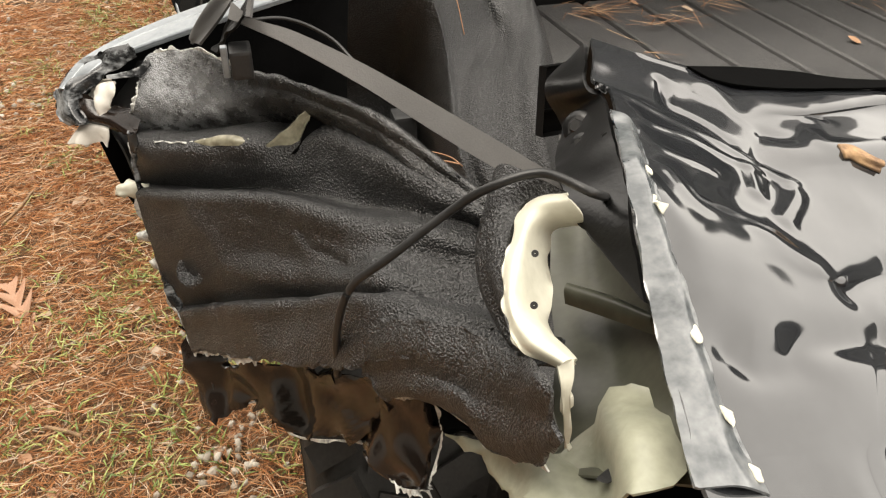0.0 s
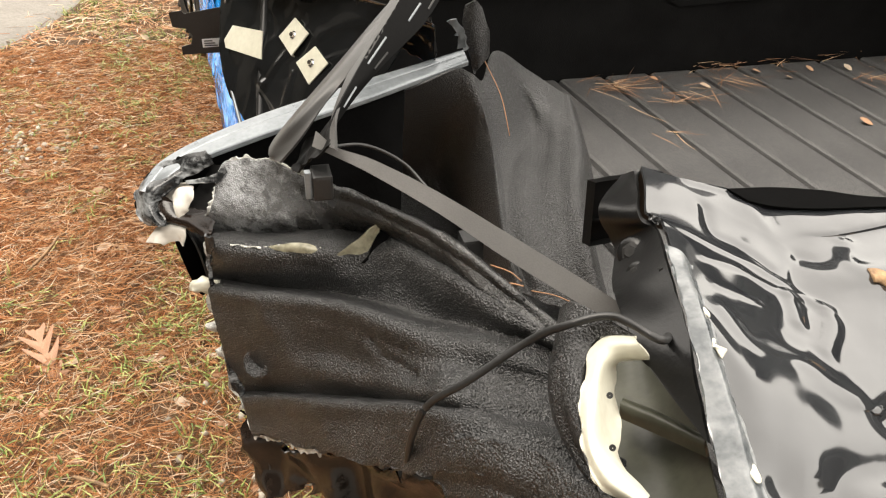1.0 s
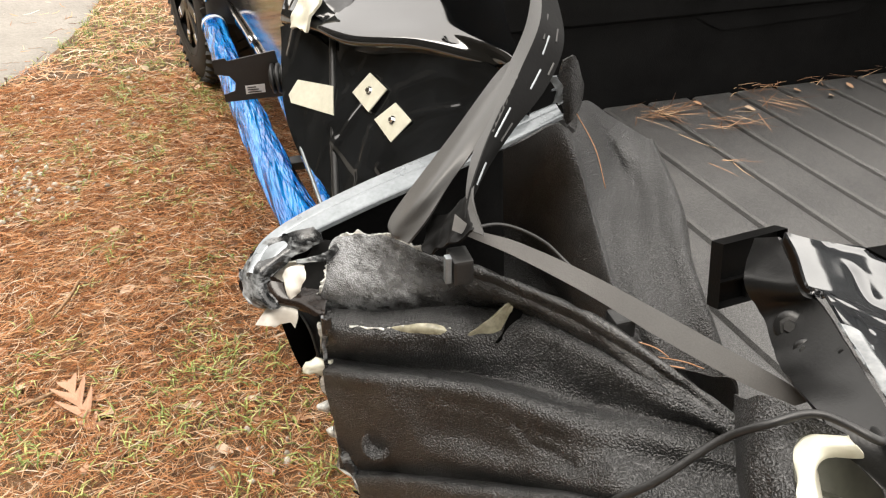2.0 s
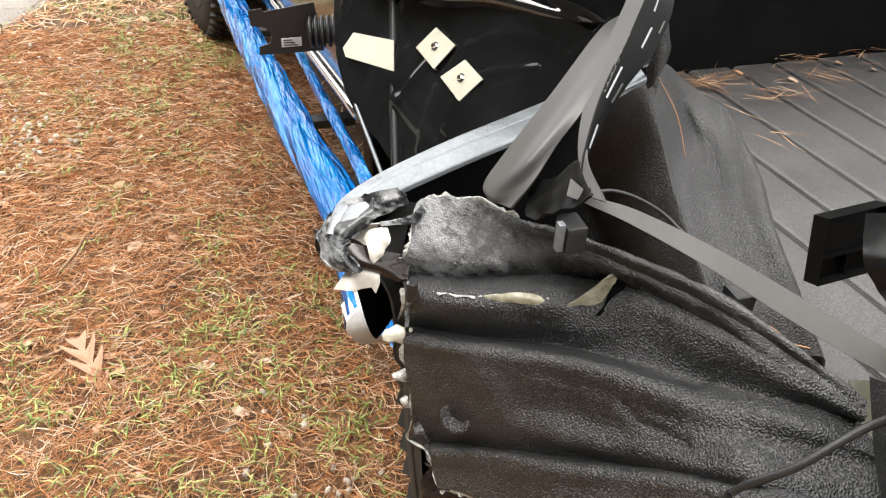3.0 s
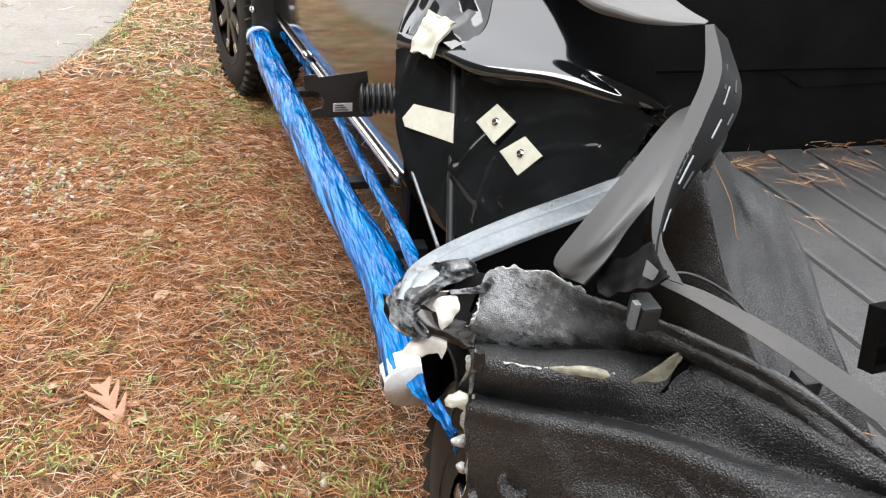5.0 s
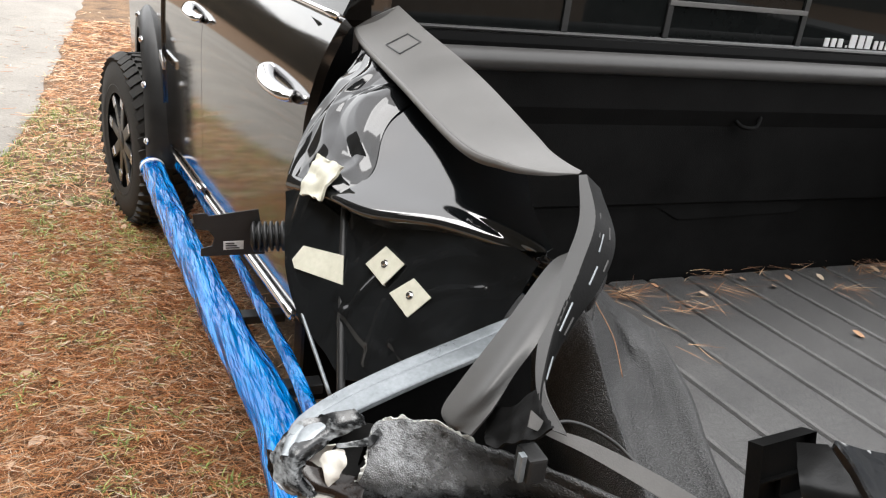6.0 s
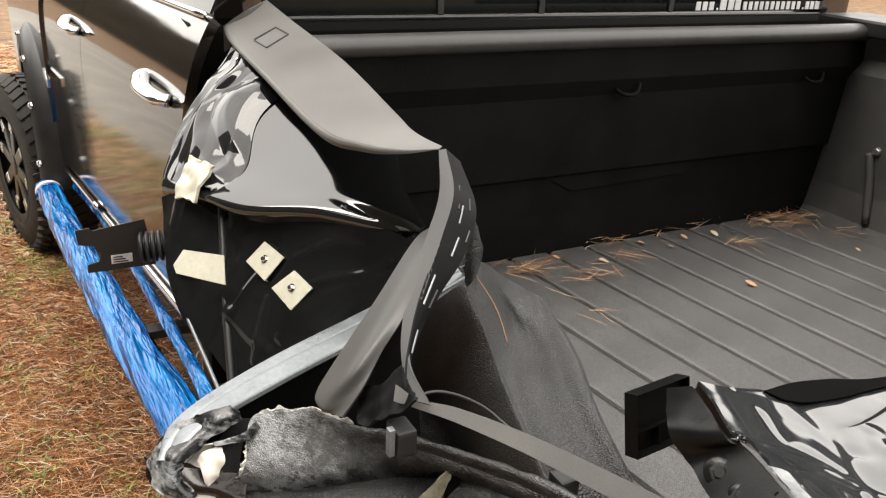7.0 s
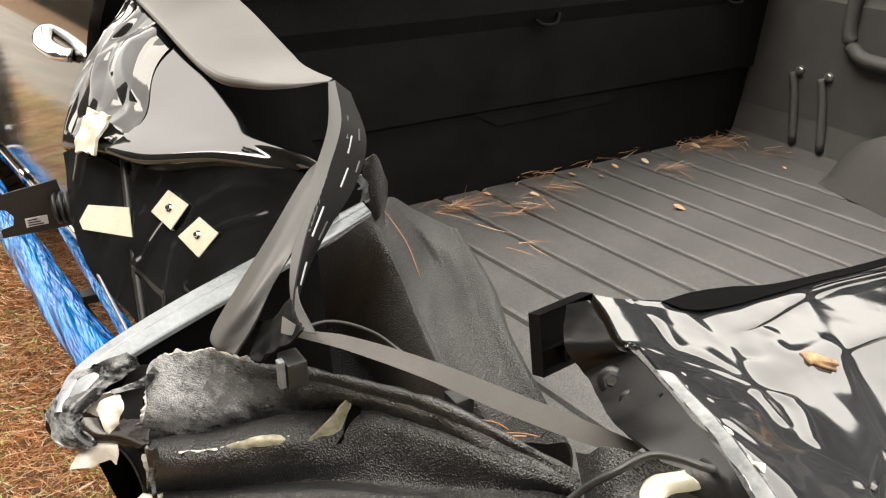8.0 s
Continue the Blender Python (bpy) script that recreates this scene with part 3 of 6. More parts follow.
def wheel(name, centre, r, width, label, steer=0.0):
    """A wheel whose outer face looks to -x."""
    w = width / 2
    spin = Matrix.Translation(centre) @ Matrix.Rotation(radians(steer), 4, "Z") @ Matrix.Translation(-Vector(centre))

    def turned(bm):
        bm.transform(spin)
        return bm

    root = part(name, turned(lathe([(r * 0.56, -w), (r * 0.7, -w * 1.06), (r * 0.9, -w * 1.0), (r * 0.975, -w * 0.82), (r, -w * 0.6), (r, w * 0.6), (r * 0.975, w * 0.82), (r * 0.9, w), (r * 0.7, w * 1.05), (r * 0.56, w)], centre, (1, 0, 0), 56)), RUBBER, truck, label, smooth=True)
    c = Vector(centre)
    tread = bmesh.new()
    for k in range(44):
        a = 2 * math.pi * k / 44
        for j, off in enumerate((-0.8, -0.28, 0.28, 0.8)):
            b = a + (0.5 if j % 2 else 0) * 2 * math.pi / 44
            m = Matrix.Translation(c) @ Euler((b, 0, 0)).to_matrix().to_4x4() @ Matrix.Translation((off * w, 0, r * (1.0 if abs(off) < 0.5 else 0.975))) @ Euler((0, 0.5 * (off > 0.5) - 0.5 * (off < -0.5), 0.35 * (-1) ** j)).to_matrix().to_4x4() @ Matrix.Diagonal((w * 0.46, r * 0.088, 0.022, 1))
            bmesh.ops.create_cube(tread, size=1, matrix=m)
    part("tread", turned(tread), RUBBER, root)
    part("rim", turned(lathe([(r * 0.2, -w * 0.35), (r * 0.58, -w * 0.3), (r * 0.63, -w * 0.95), (r * 0.66, -w * 1.06), (r * 0.63, -w * 0.9), (r * 0.56, w * 0.4)], centre, (1, 0, 0), 48)), RIM, root, smooth=True)
    for k in range(8):
        a = 2 * math.pi * k / 8 + 0.2
        bm = box(-0.02, 0.05, -0.03, 0.03, r * 0.1, r * 0.63, 0.01)
        bm.transform(Matrix.Translation(c + Vector((-w * 0.78, 0, 0))) @ Euler((a, 0, 0)).to_matrix().to_4x4())
        part("spoke", turned(bm), RIM, root)
        edge = box(-0.024, -0.016, -0.026, 0.022, r * 0.42, r * 0.61, 0.003)
        edge.transform(Matrix.Translation(c + Vector((-w * 0.78, 0, 0))) @ Euler((a, 0, 0)).to_matrix().to_4x4())
        part("spoke_edge", turned(edge), MACHINED, root)
    part("hub_cap", turned(lathe([(0.001, -w * 0.95), (r * 0.12, -w * 0.93), (r * 0.17, -w * 0.75), (r * 0.17, -w * 0.3)], centre, (1, 0, 0), 24)), RIM, root, smooth=True)
    return root


wheel("front_wheel", (-0.575, 4.13, 0.42), 0.42, 0.27, "off-road tyre on a black and machined wheel", 12)
wheel("rear_wheel", (-0.27, 0.62, 0.42), 0.42, 0.27, "rear tyre under the torn bed side")
part("underbody", box(-0.16, 1.36, -0.25, 1.4, 0.62, 0.72, 0.01), PLASTIC, truck)
part("frame_rail", box(0.1, 0.2, -0.4, 4.5, 0.5, 0.66, 0.01), BLACK, truck)

# control curves of the crushed sheets, in metres
liner_0 = [(-0.527, 0.503, 1.18), (-0.514, 0.512, 1.197), (-0.49, 0.503, 1.203), (-0.461, 0.48, 1.207), (-0.43, 0.456, 1.199), (-0.391, 0.407, 1.207), (-0.354, 0.35, 1.213), (-0.315, 0.278, 1.22), (-0.277, 0.222, 1.203), (-0.257, 0.198, 1.192)]
liner_1 = [(-0.531, 0.493, 1.17), (-0.511, 0.485, 1.179), (-0.485, 0.475, 1.182), (-0.455, 0.461, 1.187), (-0.424, 0.436, 1.19), (-0.388, 0.391, 1.201), (-0.353, 0.34, 1.205), (-0.317, 0.271, 1.211), (-0.28, 0.218, 1.197), (-0.261, 0.194, 1.187)]
liner_2 = [(-0.538, 0.487, 1.152), (-0.512, 0.469, 1.157), (-0.485, 0.453, 1.159), (-0.455, 0.439, 1.166), (-0.42, 0.418, 1.181), (-0.384, 0.381, 1.19), (-0.352, 0.335, 1.198), (-0.317, 0.267, 1.203), (-0.284, 0.214, 1.192), (-0.263, 0.191, 1.185)]
liner_3 = [(-0.547, 0.503, 1.12), (-0.517, 0.477, 1.129), (-0.487, 0.458, 1.134), (-0.451, 0.44, 1.143), (-0.416, 0.418, 1.155), (-0.379, 0.396, 1.164), (-0.348, 0.346, 1.18), (-0.316, 0.27, 1.192), (-0.285, 0.211, 1.189), (-0.264, 0.19, 1.184)]
liner_4 = [(-0.544, 0.465, 1.127), (-0.522, 0.441, 1.134), (-0.495, 0.419, 1.141), (-0.46, 0.402, 1.148), (-0.427, 0.377, 1.159), (-0.39, 0.364, 1.159), (-0.356, 0.328, 1.178), (-0.321, 0.26, 1.192), (-0.288, 0.209, 1.186), (-0.265, 0.188, 1.182)]
liner_5 = [(-0.544, 0.462, 1.108), (-0.524, 0.439, 1.116), (-0.497, 0.417, 1.123), (-0.462, 0.395, 1.129), (-0.428, 0.373, 1.137), (-0.391, 0.347, 1.144), (-0.356, 0.315, 1.164), (-0.324, 0.258, 1.181), (-0.29, 0.207, 1.181), (-0.266, 0.186, 1.178)]
liner_6 = [(-0.546, 0.483, 1.065), (-0.525, 0.461, 1.073), (-0.497, 0.434, 1.082), (-0.461, 0.404, 1.092), (-0.424, 0.372, 1.105), (-0.39, 0.335, 1.118), (-0.358, 0.292, 1.135), (-0.325, 0.25, 1.148), (-0.292, 0.207, 1.163), (-0.265, 0.19, 1.163)]
liner_7 = [(-0.549, 0.447, 1.075), (-0.525, 0.419, 1.087), (-0.498, 0.39, 1.101), (-0.464, 0.36, 1.115), (-0.429, 0.327, 1.128), (-0.396, 0.283, 1.144), (-0.367, 0.245, 1.151), (-0.334, 0.217, 1.155), (-0.302, 0.183, 1.165), (-0.269, 0.164, 1.159)]
liner_8 = [(-0.548, 0.445, 1.049), (-0.524, 0.418, 1.064), (-0.498, 0.386, 1.081), (-0.464, 0.353, 1.097), (-0.428, 0.32, 1.108), (-0.397, 0.274, 1.124), (-0.367, 0.236, 1.128), (-0.338, 0.198, 1.145), (-0.305, 0.173, 1.151), (-0.27, 0.158, 1.151)]
liner_9 = [(-0.543, 0.435, 1.01), (-0.52, 0.409, 1.026), (-0.495, 0.379, 1.044), (-0.463, 0.349, 1.058), (-0.428, 0.313, 1.074), (-0.397, 0.267, 1.095), (-0.369, 0.221, 1.113), (-0.341, 0.176, 1.144), (-0.309, 0.156, 1.144), (-0.27, 0.148, 1.144)]
liner_10 = [(-0.542, 0.434, 0.962), (-0.518, 0.409, 0.98), (-0.492, 0.378, 1.002), (-0.46, 0.338, 1.029), (-0.425, 0.292, 1.059), (-0.394, 0.25, 1.082), (-0.37, 0.205, 1.11), (-0.345, 0.161, 1.14), (-0.313, 0.141, 1.142), (-0.271, 0.13, 1.141)]
liner_11 = [(-0.54, 0.447, 0.917), (-0.515, 0.419, 0.936), (-0.489, 0.386, 0.96), (-0.456, 0.335, 0.998), (-0.424, 0.291, 1.03), (-0.393, 0.253, 1.056), (-0.369, 0.204, 1.095), (-0.347, 0.16, 1.125), (-0.318, 0.133, 1.136), (-0.272, 0.113, 1.135)]
liner_12 = [(-0.528, 0.407, 0.935), (-0.51, 0.386, 0.954), (-0.487, 0.355, 0.98), (-0.457, 0.302, 1.02), (-0.426, 0.26, 1.05), (-0.397, 0.222, 1.078), (-0.373, 0.179, 1.113), (-0.352, 0.142, 1.136), (-0.323, 0.118, 1.143), (-0.279, 0.089, 1.143)]
liner_13 = [(-0.525, 0.402, 0.914), (-0.505, 0.374, 0.935), (-0.48, 0.335, 0.965), (-0.452, 0.286, 1.006), (-0.424, 0.248, 1.035), (-0.397, 0.209, 1.067), (-0.373, 0.166, 1.102), (-0.353, 0.13, 1.122), (-0.328, 0.1, 1.138), (-0.277, 0.08, 1.14)]
liner_14 = [(-0.521, 0.387, 0.897), (-0.498, 0.353, 0.921), (-0.477, 0.316, 0.945), (-0.45, 0.269, 0.978), (-0.421, 0.221, 1.01), (-0.395, 0.177, 1.041), (-0.378, 0.146, 1.065), (-0.356, 0.115, 1.098), (-0.334, 0.077, 1.131), (-0.285, 0.058, 1.135)]
LINER_CURVES = [liner_0, liner_1, liner_2, liner_3, liner_4, liner_5, liner_6, liner_7, liner_8, liner_9, liner_10, liner_11, liner_12, liner_13, liner_14]
LINER_CURVES = [c + [tuple(2 * Vector(c[-1]) - Vector(c[-2]) + Vector((0, 0, -0.004)))] for c in LINER_CURVES]
lowflap_0 = [(-0.364, 0.157, 1.11), (-0.34, 0.112, 1.14), (-0.316, 0.071, 1.165), (-0.298, 0.04, 1.18), (-0.289, 0.008, 1.192), (-0.288, -0.034, 1.218)]
lowflap_1 = [(-0.364, 0.135, 1.089), (-0.341, 0.091, 1.13), (-0.32, 0.056, 1.153), (-0.302, 0.024, 1.166), (-0.294, -0.016, 1.193), (-0.291, -0.062, 1.228)]
lowflap_2 = [(-0.36, 0.126, 1.072), (-0.338, 0.085, 1.115), (-0.318, 0.049, 1.134), (-0.303, 0.016, 1.148), (-0.294, -0.021, 1.173), (-0.287, -0.065, 1.209)]
lowflap_3 = [(-0.355, 0.108, 1.073), (-0.337, 0.072, 1.105), (-0.315, 0.03, 1.136), (-0.306, 0.005, 1.139), (-0.297, -0.023, 1.151), (-0.287, -0.073, 1.201)]
lowflap_4 = [(-0.349, 0.101, 1.072), (-0.333, 0.071, 1.1), (-0.309, 0.02, 1.121), (-0.301, -0.001, 1.116), (-0.293, -0.022, 1.13), (-0.285, -0.055, 1.158)]
LOWFLAP_CURVES = [lowflap_0, lowflap_1, lowflap_2, lowflap_3, lowflap_4]
hook_0 = [(-0.276, -0.035, 1.218), (-0.274, -0.042, 1.204), (-0.271, -0.041, 1.179), (-0.265, -0.039, 1.146)]
hook_1 = [(-0.263, -0.033, 1.217), (-0.268, -0.042, 1.202), (-0.266, -0.042, 1.179), (-0.263, -0.041, 1.148)]
HOOK_CURVES = [hook_0, hook_1]
pillow_0 = [(-0.247, 0.174, 1.21), (-0.256, 0.153, 1.195), (-0.265, 0.133, 1.182), (-0.272, 0.114, 1.17), (-0.274, 0.094, 1.158), (-0.272, 0.066, 1.155), (-0.267, 0.038, 1.153)]
pillow_1 = [(-0.258, 0.148, 1.232), (-0.272, 0.121, 1.224), (-0.283, 0.103, 1.212), (-0.289, 0.085, 1.201), (-0.29, 0.065, 1.191), (-0.287, 0.041, 1.185), (-0.283, 0.015, 1.184)]
pillow_2 = [(-0.256, 0.126, 1.254), (-0.268, 0.107, 1.241), (-0.279, 0.088, 1.228), (-0.287, 0.066, 1.215), (-0.287, 0.046, 1.206), (-0.284, 0.025, 1.198), (-0.28, 0.004, 1.197)]
pillow_3 = [(-0.233, 0.075, 1.26), (-0.254, 0.093, 1.242), (-0.278, 0.057, 1.23), (-0.292, 0.017, 1.222), (-0.291, -0.013, 1.216), (-0.275, -0.033, 1.214)]
PILLOW_CURVES = [pillow_0, pillow_1, pillow_2, pillow_3]
rim_0 = [(-0.233, 0.075, 1.26), (-0.254, 0.093, 1.242), (-0.278, 0.057, 1.23), (-0.292, 0.017, 1.222), (-0.291, -0.013, 1.216), (-0.275, -0.033, 1.214)]
rim_1 = [(-0.234, 0.063, 1.26), (-0.253, 0.076, 1.247), (-0.274, 0.045, 1.237), (-0.29, 0.008, 1.229), (-0.287, -0.019, 1.226), (-0.272, -0.037, 1.221)]
rim_2 = [(-0.224, 0.062, 1.246), (-0.245, 0.073, 1.238), (-0.26, 0.056, 1.231), (-0.279, 0.014, 1.222), (-0.273, -0.01, 1.219), (-0.259, -0.025, 1.209)]
rim_3 = [(-0.212, 0.086, 1.221), (-0.229, 0.095, 1.213), (-0.238, 0.075, 1.21), (-0.252, 0.034, 1.2), (-0.254, 0.018, 1.19), (-0.247, -0.003, 1.183)]
RIM_CURVES = [rim_0, rim_1, rim_2, rim_3]
corner_0 = [(-0.537, 0.532, 1.207), (-0.576, 0.55, 1.189), (-0.608, 0.549, 1.171), (-0.621, 0.538, 1.155), (-0.619, 0.517, 1.142), (-0.606, 0.496, 1.135)]
corner_1 = [(-0.532, 0.518, 1.205), (-0.566, 0.527, 1.188), (-0.593, 0.517, 1.175), (-0.605, 0.511, 1.162), (-0.602, 0.495, 1.151), (-0.595, 0.483, 1.142)]
corner_2 = [(-0.529, 0.511, 1.198), (-0.558, 0.52, 1.181), (-0.584, 0.514, 1.166), (-0.594, 0.51, 1.155), (-0.59, 0.494, 1.147), (-0.585, 0.482, 1.143)]
CORNER_CURVES = [corner_0, corner_1, corner_2]
cavity_0 = [(-0.588, 0.575, 1.155), (-0.561, 0.575, 1.169), (-0.497, 0.516, 1.188)]
cavity_1 = [(-0.596, 0.548, 1.138), (-0.566, 0.532, 1.135), (-0.505, 0.501, 1.144)]
cavity_2 = [(-0.563, 0.484, 1.122), (-0.549, 0.49, 1.094), (-0.503, 0.479, 1.086)]
cavity_3 = [(-0.553, 0.474, 1.057), (-0.548, 0.483, 1.009), (-0.504, 0.447, 1.01)]
CAVITY_CURVES = [cavity_0, cavity_1, cavity_2, cavity_3]
ridge_0 = [(-0.494, 0.379, 1.084), (-0.477, 0.358, 1.063), (-0.462, 0.342, 1.041), (-0.436, 0.302, 1.053), (-0.403, 0.252, 1.077)]
ridge_1 = [(-0.396, 0.27, 1.122), (-0.38, 0.252, 1.112), (-0.364, 0.21, 1.122)]
ridge_2 = [(-0.343, 0.171, 1.144), (-0.334, 0.148, 1.143), (-0.326, 0.127, 1.141)]
RIDGES = [(ridge_0, 0.014, 0.003), (ridge_1, 0.006, -0.003), (ridge_2, 0.012, 0.004)]
cornlow_0 = [(-0.622, 0.558, 1.15), (-0.586, 0.514, 1.157), (-0.552, 0.5, 1.147), (-0.526, 0.494, 1.147)]
cornlow_1 = [(-0.619, 0.535, 1.137), (-0.587, 0.494, 1.146), (-0.565, 0.482, 1.146), (-0.54, 0.482, 1.132)]
cornlow_2 = [(-0.611, 0.527, 1.13), (-0.585, 0.502, 1.133), (-0.562, 0.485, 1.133), (-0.54, 0.47, 1.128)]
CORNLOW_CURVES = [cornlow_0, cornlow_1, cornlow_2]
tab_0 = [(-0.611, 0.493, 1.117), (-0.599, 0.499, 1.131), (-0.589, 0.501, 1.137), (-0.577, 0.498, 1.139), (-0.567, 0.49, 1.133)]
tab_1 = [(-0.603, 0.483, 1.122), (-0.594, 0.487, 1.13), (-0.586, 0.487, 1.135), (-0.577, 0.485, 1.136), (-0.568, 0.48, 1.133)]
tab_2 = [(-0.593, 0.484, 1.117), (-0.587, 0.484, 1.119), (-0.581, 0.483, 1.121), (-0.575, 0.482, 1.123), (-0.571, 0.477, 1.118)]
TAB_CURVES = [tab_0, tab_1, tab_2]
shard_0 = [(-0.577, 0.506, 1.164), (-0.571, 0.51, 1.17), (-0.561, 0.51, 1.175), (-0.553, 0.507, 1.175)]
shard_1 = [(-0.575, 0.493, 1.163), (-0.569, 0.494, 1.168), (-0.561, 0.494, 1.171), (-0.554, 0.493, 1.173)]
shard_2 = [(-0.574, 0.488, 1.154), (-0.569, 0.489, 1.158), (-0.564, 0.489, 1.16), (-0.558, 0.489, 1.163)]
shard_3 = [(-0.572, 0.484, 1.143), (-0.57, 0.485, 1.145), (-0.567, 0.487, 1.149), (-0.564, 0.488, 1.153)]
SHARD_CURVES = [shard_0, shard_1, shard_2, shard_3]
tan_0 = [(-0.597, 0.529, 1.17), (-0.584, 0.527, 1.174), (-0.573, 0.524, 1.174), (-0.558, 0.519, 1.175)]
tan_1 = [(-0.593, 0.531, 1.155), (-0.581, 0.53, 1.158), (-0.571, 0.527, 1.159), (-0.562, 0.525, 1.16)]
tan_2 = [(-0.589, 0.518, 1.153), (-0.581, 0.514, 1.151), (-0.573, 0.51, 1.149), (-0.57, 0.509, 1.149)]
TAN_CURVES = [tan_0, tan_1, tan_2]
strut_0 = [(-0.561, 0.509, 1.183), (-0.545, 0.505, 1.186), (-0.528, 0.502, 1.189), (-0.517, 0.505, 1.198)]
strut_1 = [(-0.561, 0.506, 1.18), (-0.545, 0.502, 1.181), (-0.527, 0.497, 1.183), (-0.513, 0.5, 1.193)]
STRUT_CURVES = [strut_0, strut_1]
curl_0 = [(-0.207, 0.637, 1.321), (-0.208, 0.646, 1.288), (-0.201, 0.651, 1.26), (-0.185, 0.66, 1.221)]
curl_1 = [(-0.196, 0.633, 1.327), (-0.196, 0.636, 1.297), (-0.189, 0.642, 1.267), (-0.179, 0.655, 1.231)]
curl_2 = [(-0.185, 0.646, 1.315), (-0.173, 0.649, 1.287), (-0.167, 0.657, 1.259), (-0.164, 0.669, 1.238)]
CURL_CURVES = [curl_0, curl_1, curl_2]
cup_0 = [(-0.415, 0.367, 1.154), (-0.405, 0.365, 1.165), (-0.39, 0.364, 1.178), (-0.372, 0.364, 1.194)]
cup_1 = [(-0.411, 0.365, 1.145), (-0.398, 0.363, 1.156), (-0.384, 0.361, 1.169), (-0.37, 0.364, 1.188)]
cup_2 = [(-0.391, 0.356, 1.146), (-0.385, 0.356, 1.157), (-0.379, 0.357, 1.17), (-0.369, 0.359, 1.188)]
CUP_CURVES = [cup_0, cup_1, cup_2]
gap_0 = [(-0.39, 0.347, 1.155), (-0.381, 0.352, 1.165), (-0.368, 0.363, 1.186)]
gap_1 = [(-0.381, 0.348, 1.161), (-0.369, 0.351, 1.169), (-0.359, 0.357, 1.182)]
GAP_CURVES = [gap_0, gap_1]
seam_0 = [(-0.488, 0.417, 1.143), (-0.467, 0.405, 1.152), (-0.446, 0.389, 1.161), (-0.431, 0.379, 1.16)]
seam_1 = [(-0.483, 0.413, 1.143), (-0.465, 0.4, 1.151), (-0.445, 0.383, 1.159), (-0.43, 0.375, 1.159)]
seam_2 = [(-0.481, 0.411, 1.14), (-0.463, 0.398, 1.147), (-0.444, 0.381, 1.155), (-0.431, 0.374, 1.156)]
SEAM_CURVES = [seam_0, seam_1, seam_2]
skirt_0 = [(-0.525, 0.409, 0.922), (-0.505, 0.382, 0.889), (-0.455, 0.325, 0.923), (-0.395, 0.232, 0.987), (-0.354, 0.146, 1.049)]
skirt_1 = [(-0.532, 0.406, 0.864), (-0.514, 0.383, 0.836), (-0.46, 0.329, 0.877), (-0.399, 0.235, 0.94), (-0.344, 0.131, 1.027)]
skirt_2 = [(-0.527, 0.399, 0.823), (-0.509, 0.367, 0.807), (-0.453, 0.315, 0.873), (-0.425, 0.25, 0.882), (-0.366, 0.162, 0.955)]
SKIRT_CURVES = [skirt_0, skirt_1, skirt_2]
skirt2_0 = [(-0.36, 0.18, 1.002), (-0.338, 0.132, 1.045), (-0.32, 0.088, 1.084)]
skirt2_1 = [(-0.369, 0.173, 0.959), (-0.34, 0.127, 1.002), (-0.311, 0.086, 1.033)]
skirt2_2 = [(-0.366, 0.16, 0.95), (-0.338, 0.093, 0.991), (-0.323, 0.074, 0.995)]
skirt2_3 = [(-0.35, 0.108, 0.961), (-0.341, 0.091, 0.968), (-0.325, 0.066, 0.992)]
SKIRT2_CURVES = [skirt2_0, skirt2_1, skirt2_2, skirt2_3]
ledge_0 = [(-0.548, 0.452, 1.144), (-0.548, 0.445, 1.091), (-0.545, 0.44, 1.014), (-0.539, 0.42, 0.949), (-0.524, 0.4, 0.912), (-0.513, 0.381, 0.837)]
ledge_1 = [(-0.54, 0.443, 1.144), (-0.543, 0.45, 1.073), (-0.538, 0.438, 1.006), (-0.528, 0.414, 0.943), (-0.515, 0.395, 0.906), (-0.507, 0.376, 0.841)]
LEDGE_CURVES = [ledge_0, ledge_1]
inner_0 = [(-0.344, 0.607, 1.218), (-0.336, 0.729, 1.034), (-0.289, 0.655, 0.959), (-0.259, 0.574, 0.975)]
inner_1 = [(-0.302, 0.611, 1.221), (-0.275, 0.742, 1.027), (-0.231, 0.649, 0.952), (-0.219, 0.553, 0.975)]
inner_2 = [(-0.258, 0.615, 1.234), (-0.212, 0.731, 1.034), (-0.191, 0.603, 0.968), (-0.196, 0.505, 0.986)]
inner_3 = [(-0.216, 0.632, 1.24), (-0.2, 0.656, 1.099), (-0.203, 0.517, 1.039), (-0.207, 0.438, 1.03)]
inner_4 = [(-0.194, 0.641, 1.229), (-0.179, 0.597, 1.141), (-0.201, 0.458, 1.089), (-0.199, 0.391, 1.056)]
inner_5 = [(-0.172, 0.658, 1.212), (-0.165, 0.591, 1.131), (-0.19, 0.45, 1.091), (-0.186, 0.387, 1.054)]
inner_6 = [(-0.144, 0.697, 1.236), (-0.096, 0.681, 1.141), (-0.151, 0.546, 1.117), (-0.179, 0.424, 1.091), (-0.175, 0.37, 1.054)]
inner_7 = [(-0.085, 0.727, 1.193), (-0.081, 0.653, 1.134), (-0.132, 0.528, 1.115), (-0.155, 0.417, 1.087), (-0.15, 0.362, 1.048)]
inner_8 = [(-0.034, 0.717, 1.159), (-0.072, 0.613, 1.135), (-0.114, 0.502, 1.118), (-0.132, 0.405, 1.087), (-0.127, 0.347, 1.046)]
inner_9 = [(-0.017, 0.709, 1.147), (-0.046, 0.584, 1.13), (-0.087, 0.483, 1.116), (-0.102, 0.399, 1.085), (-0.1, 0.337, 1.04)]
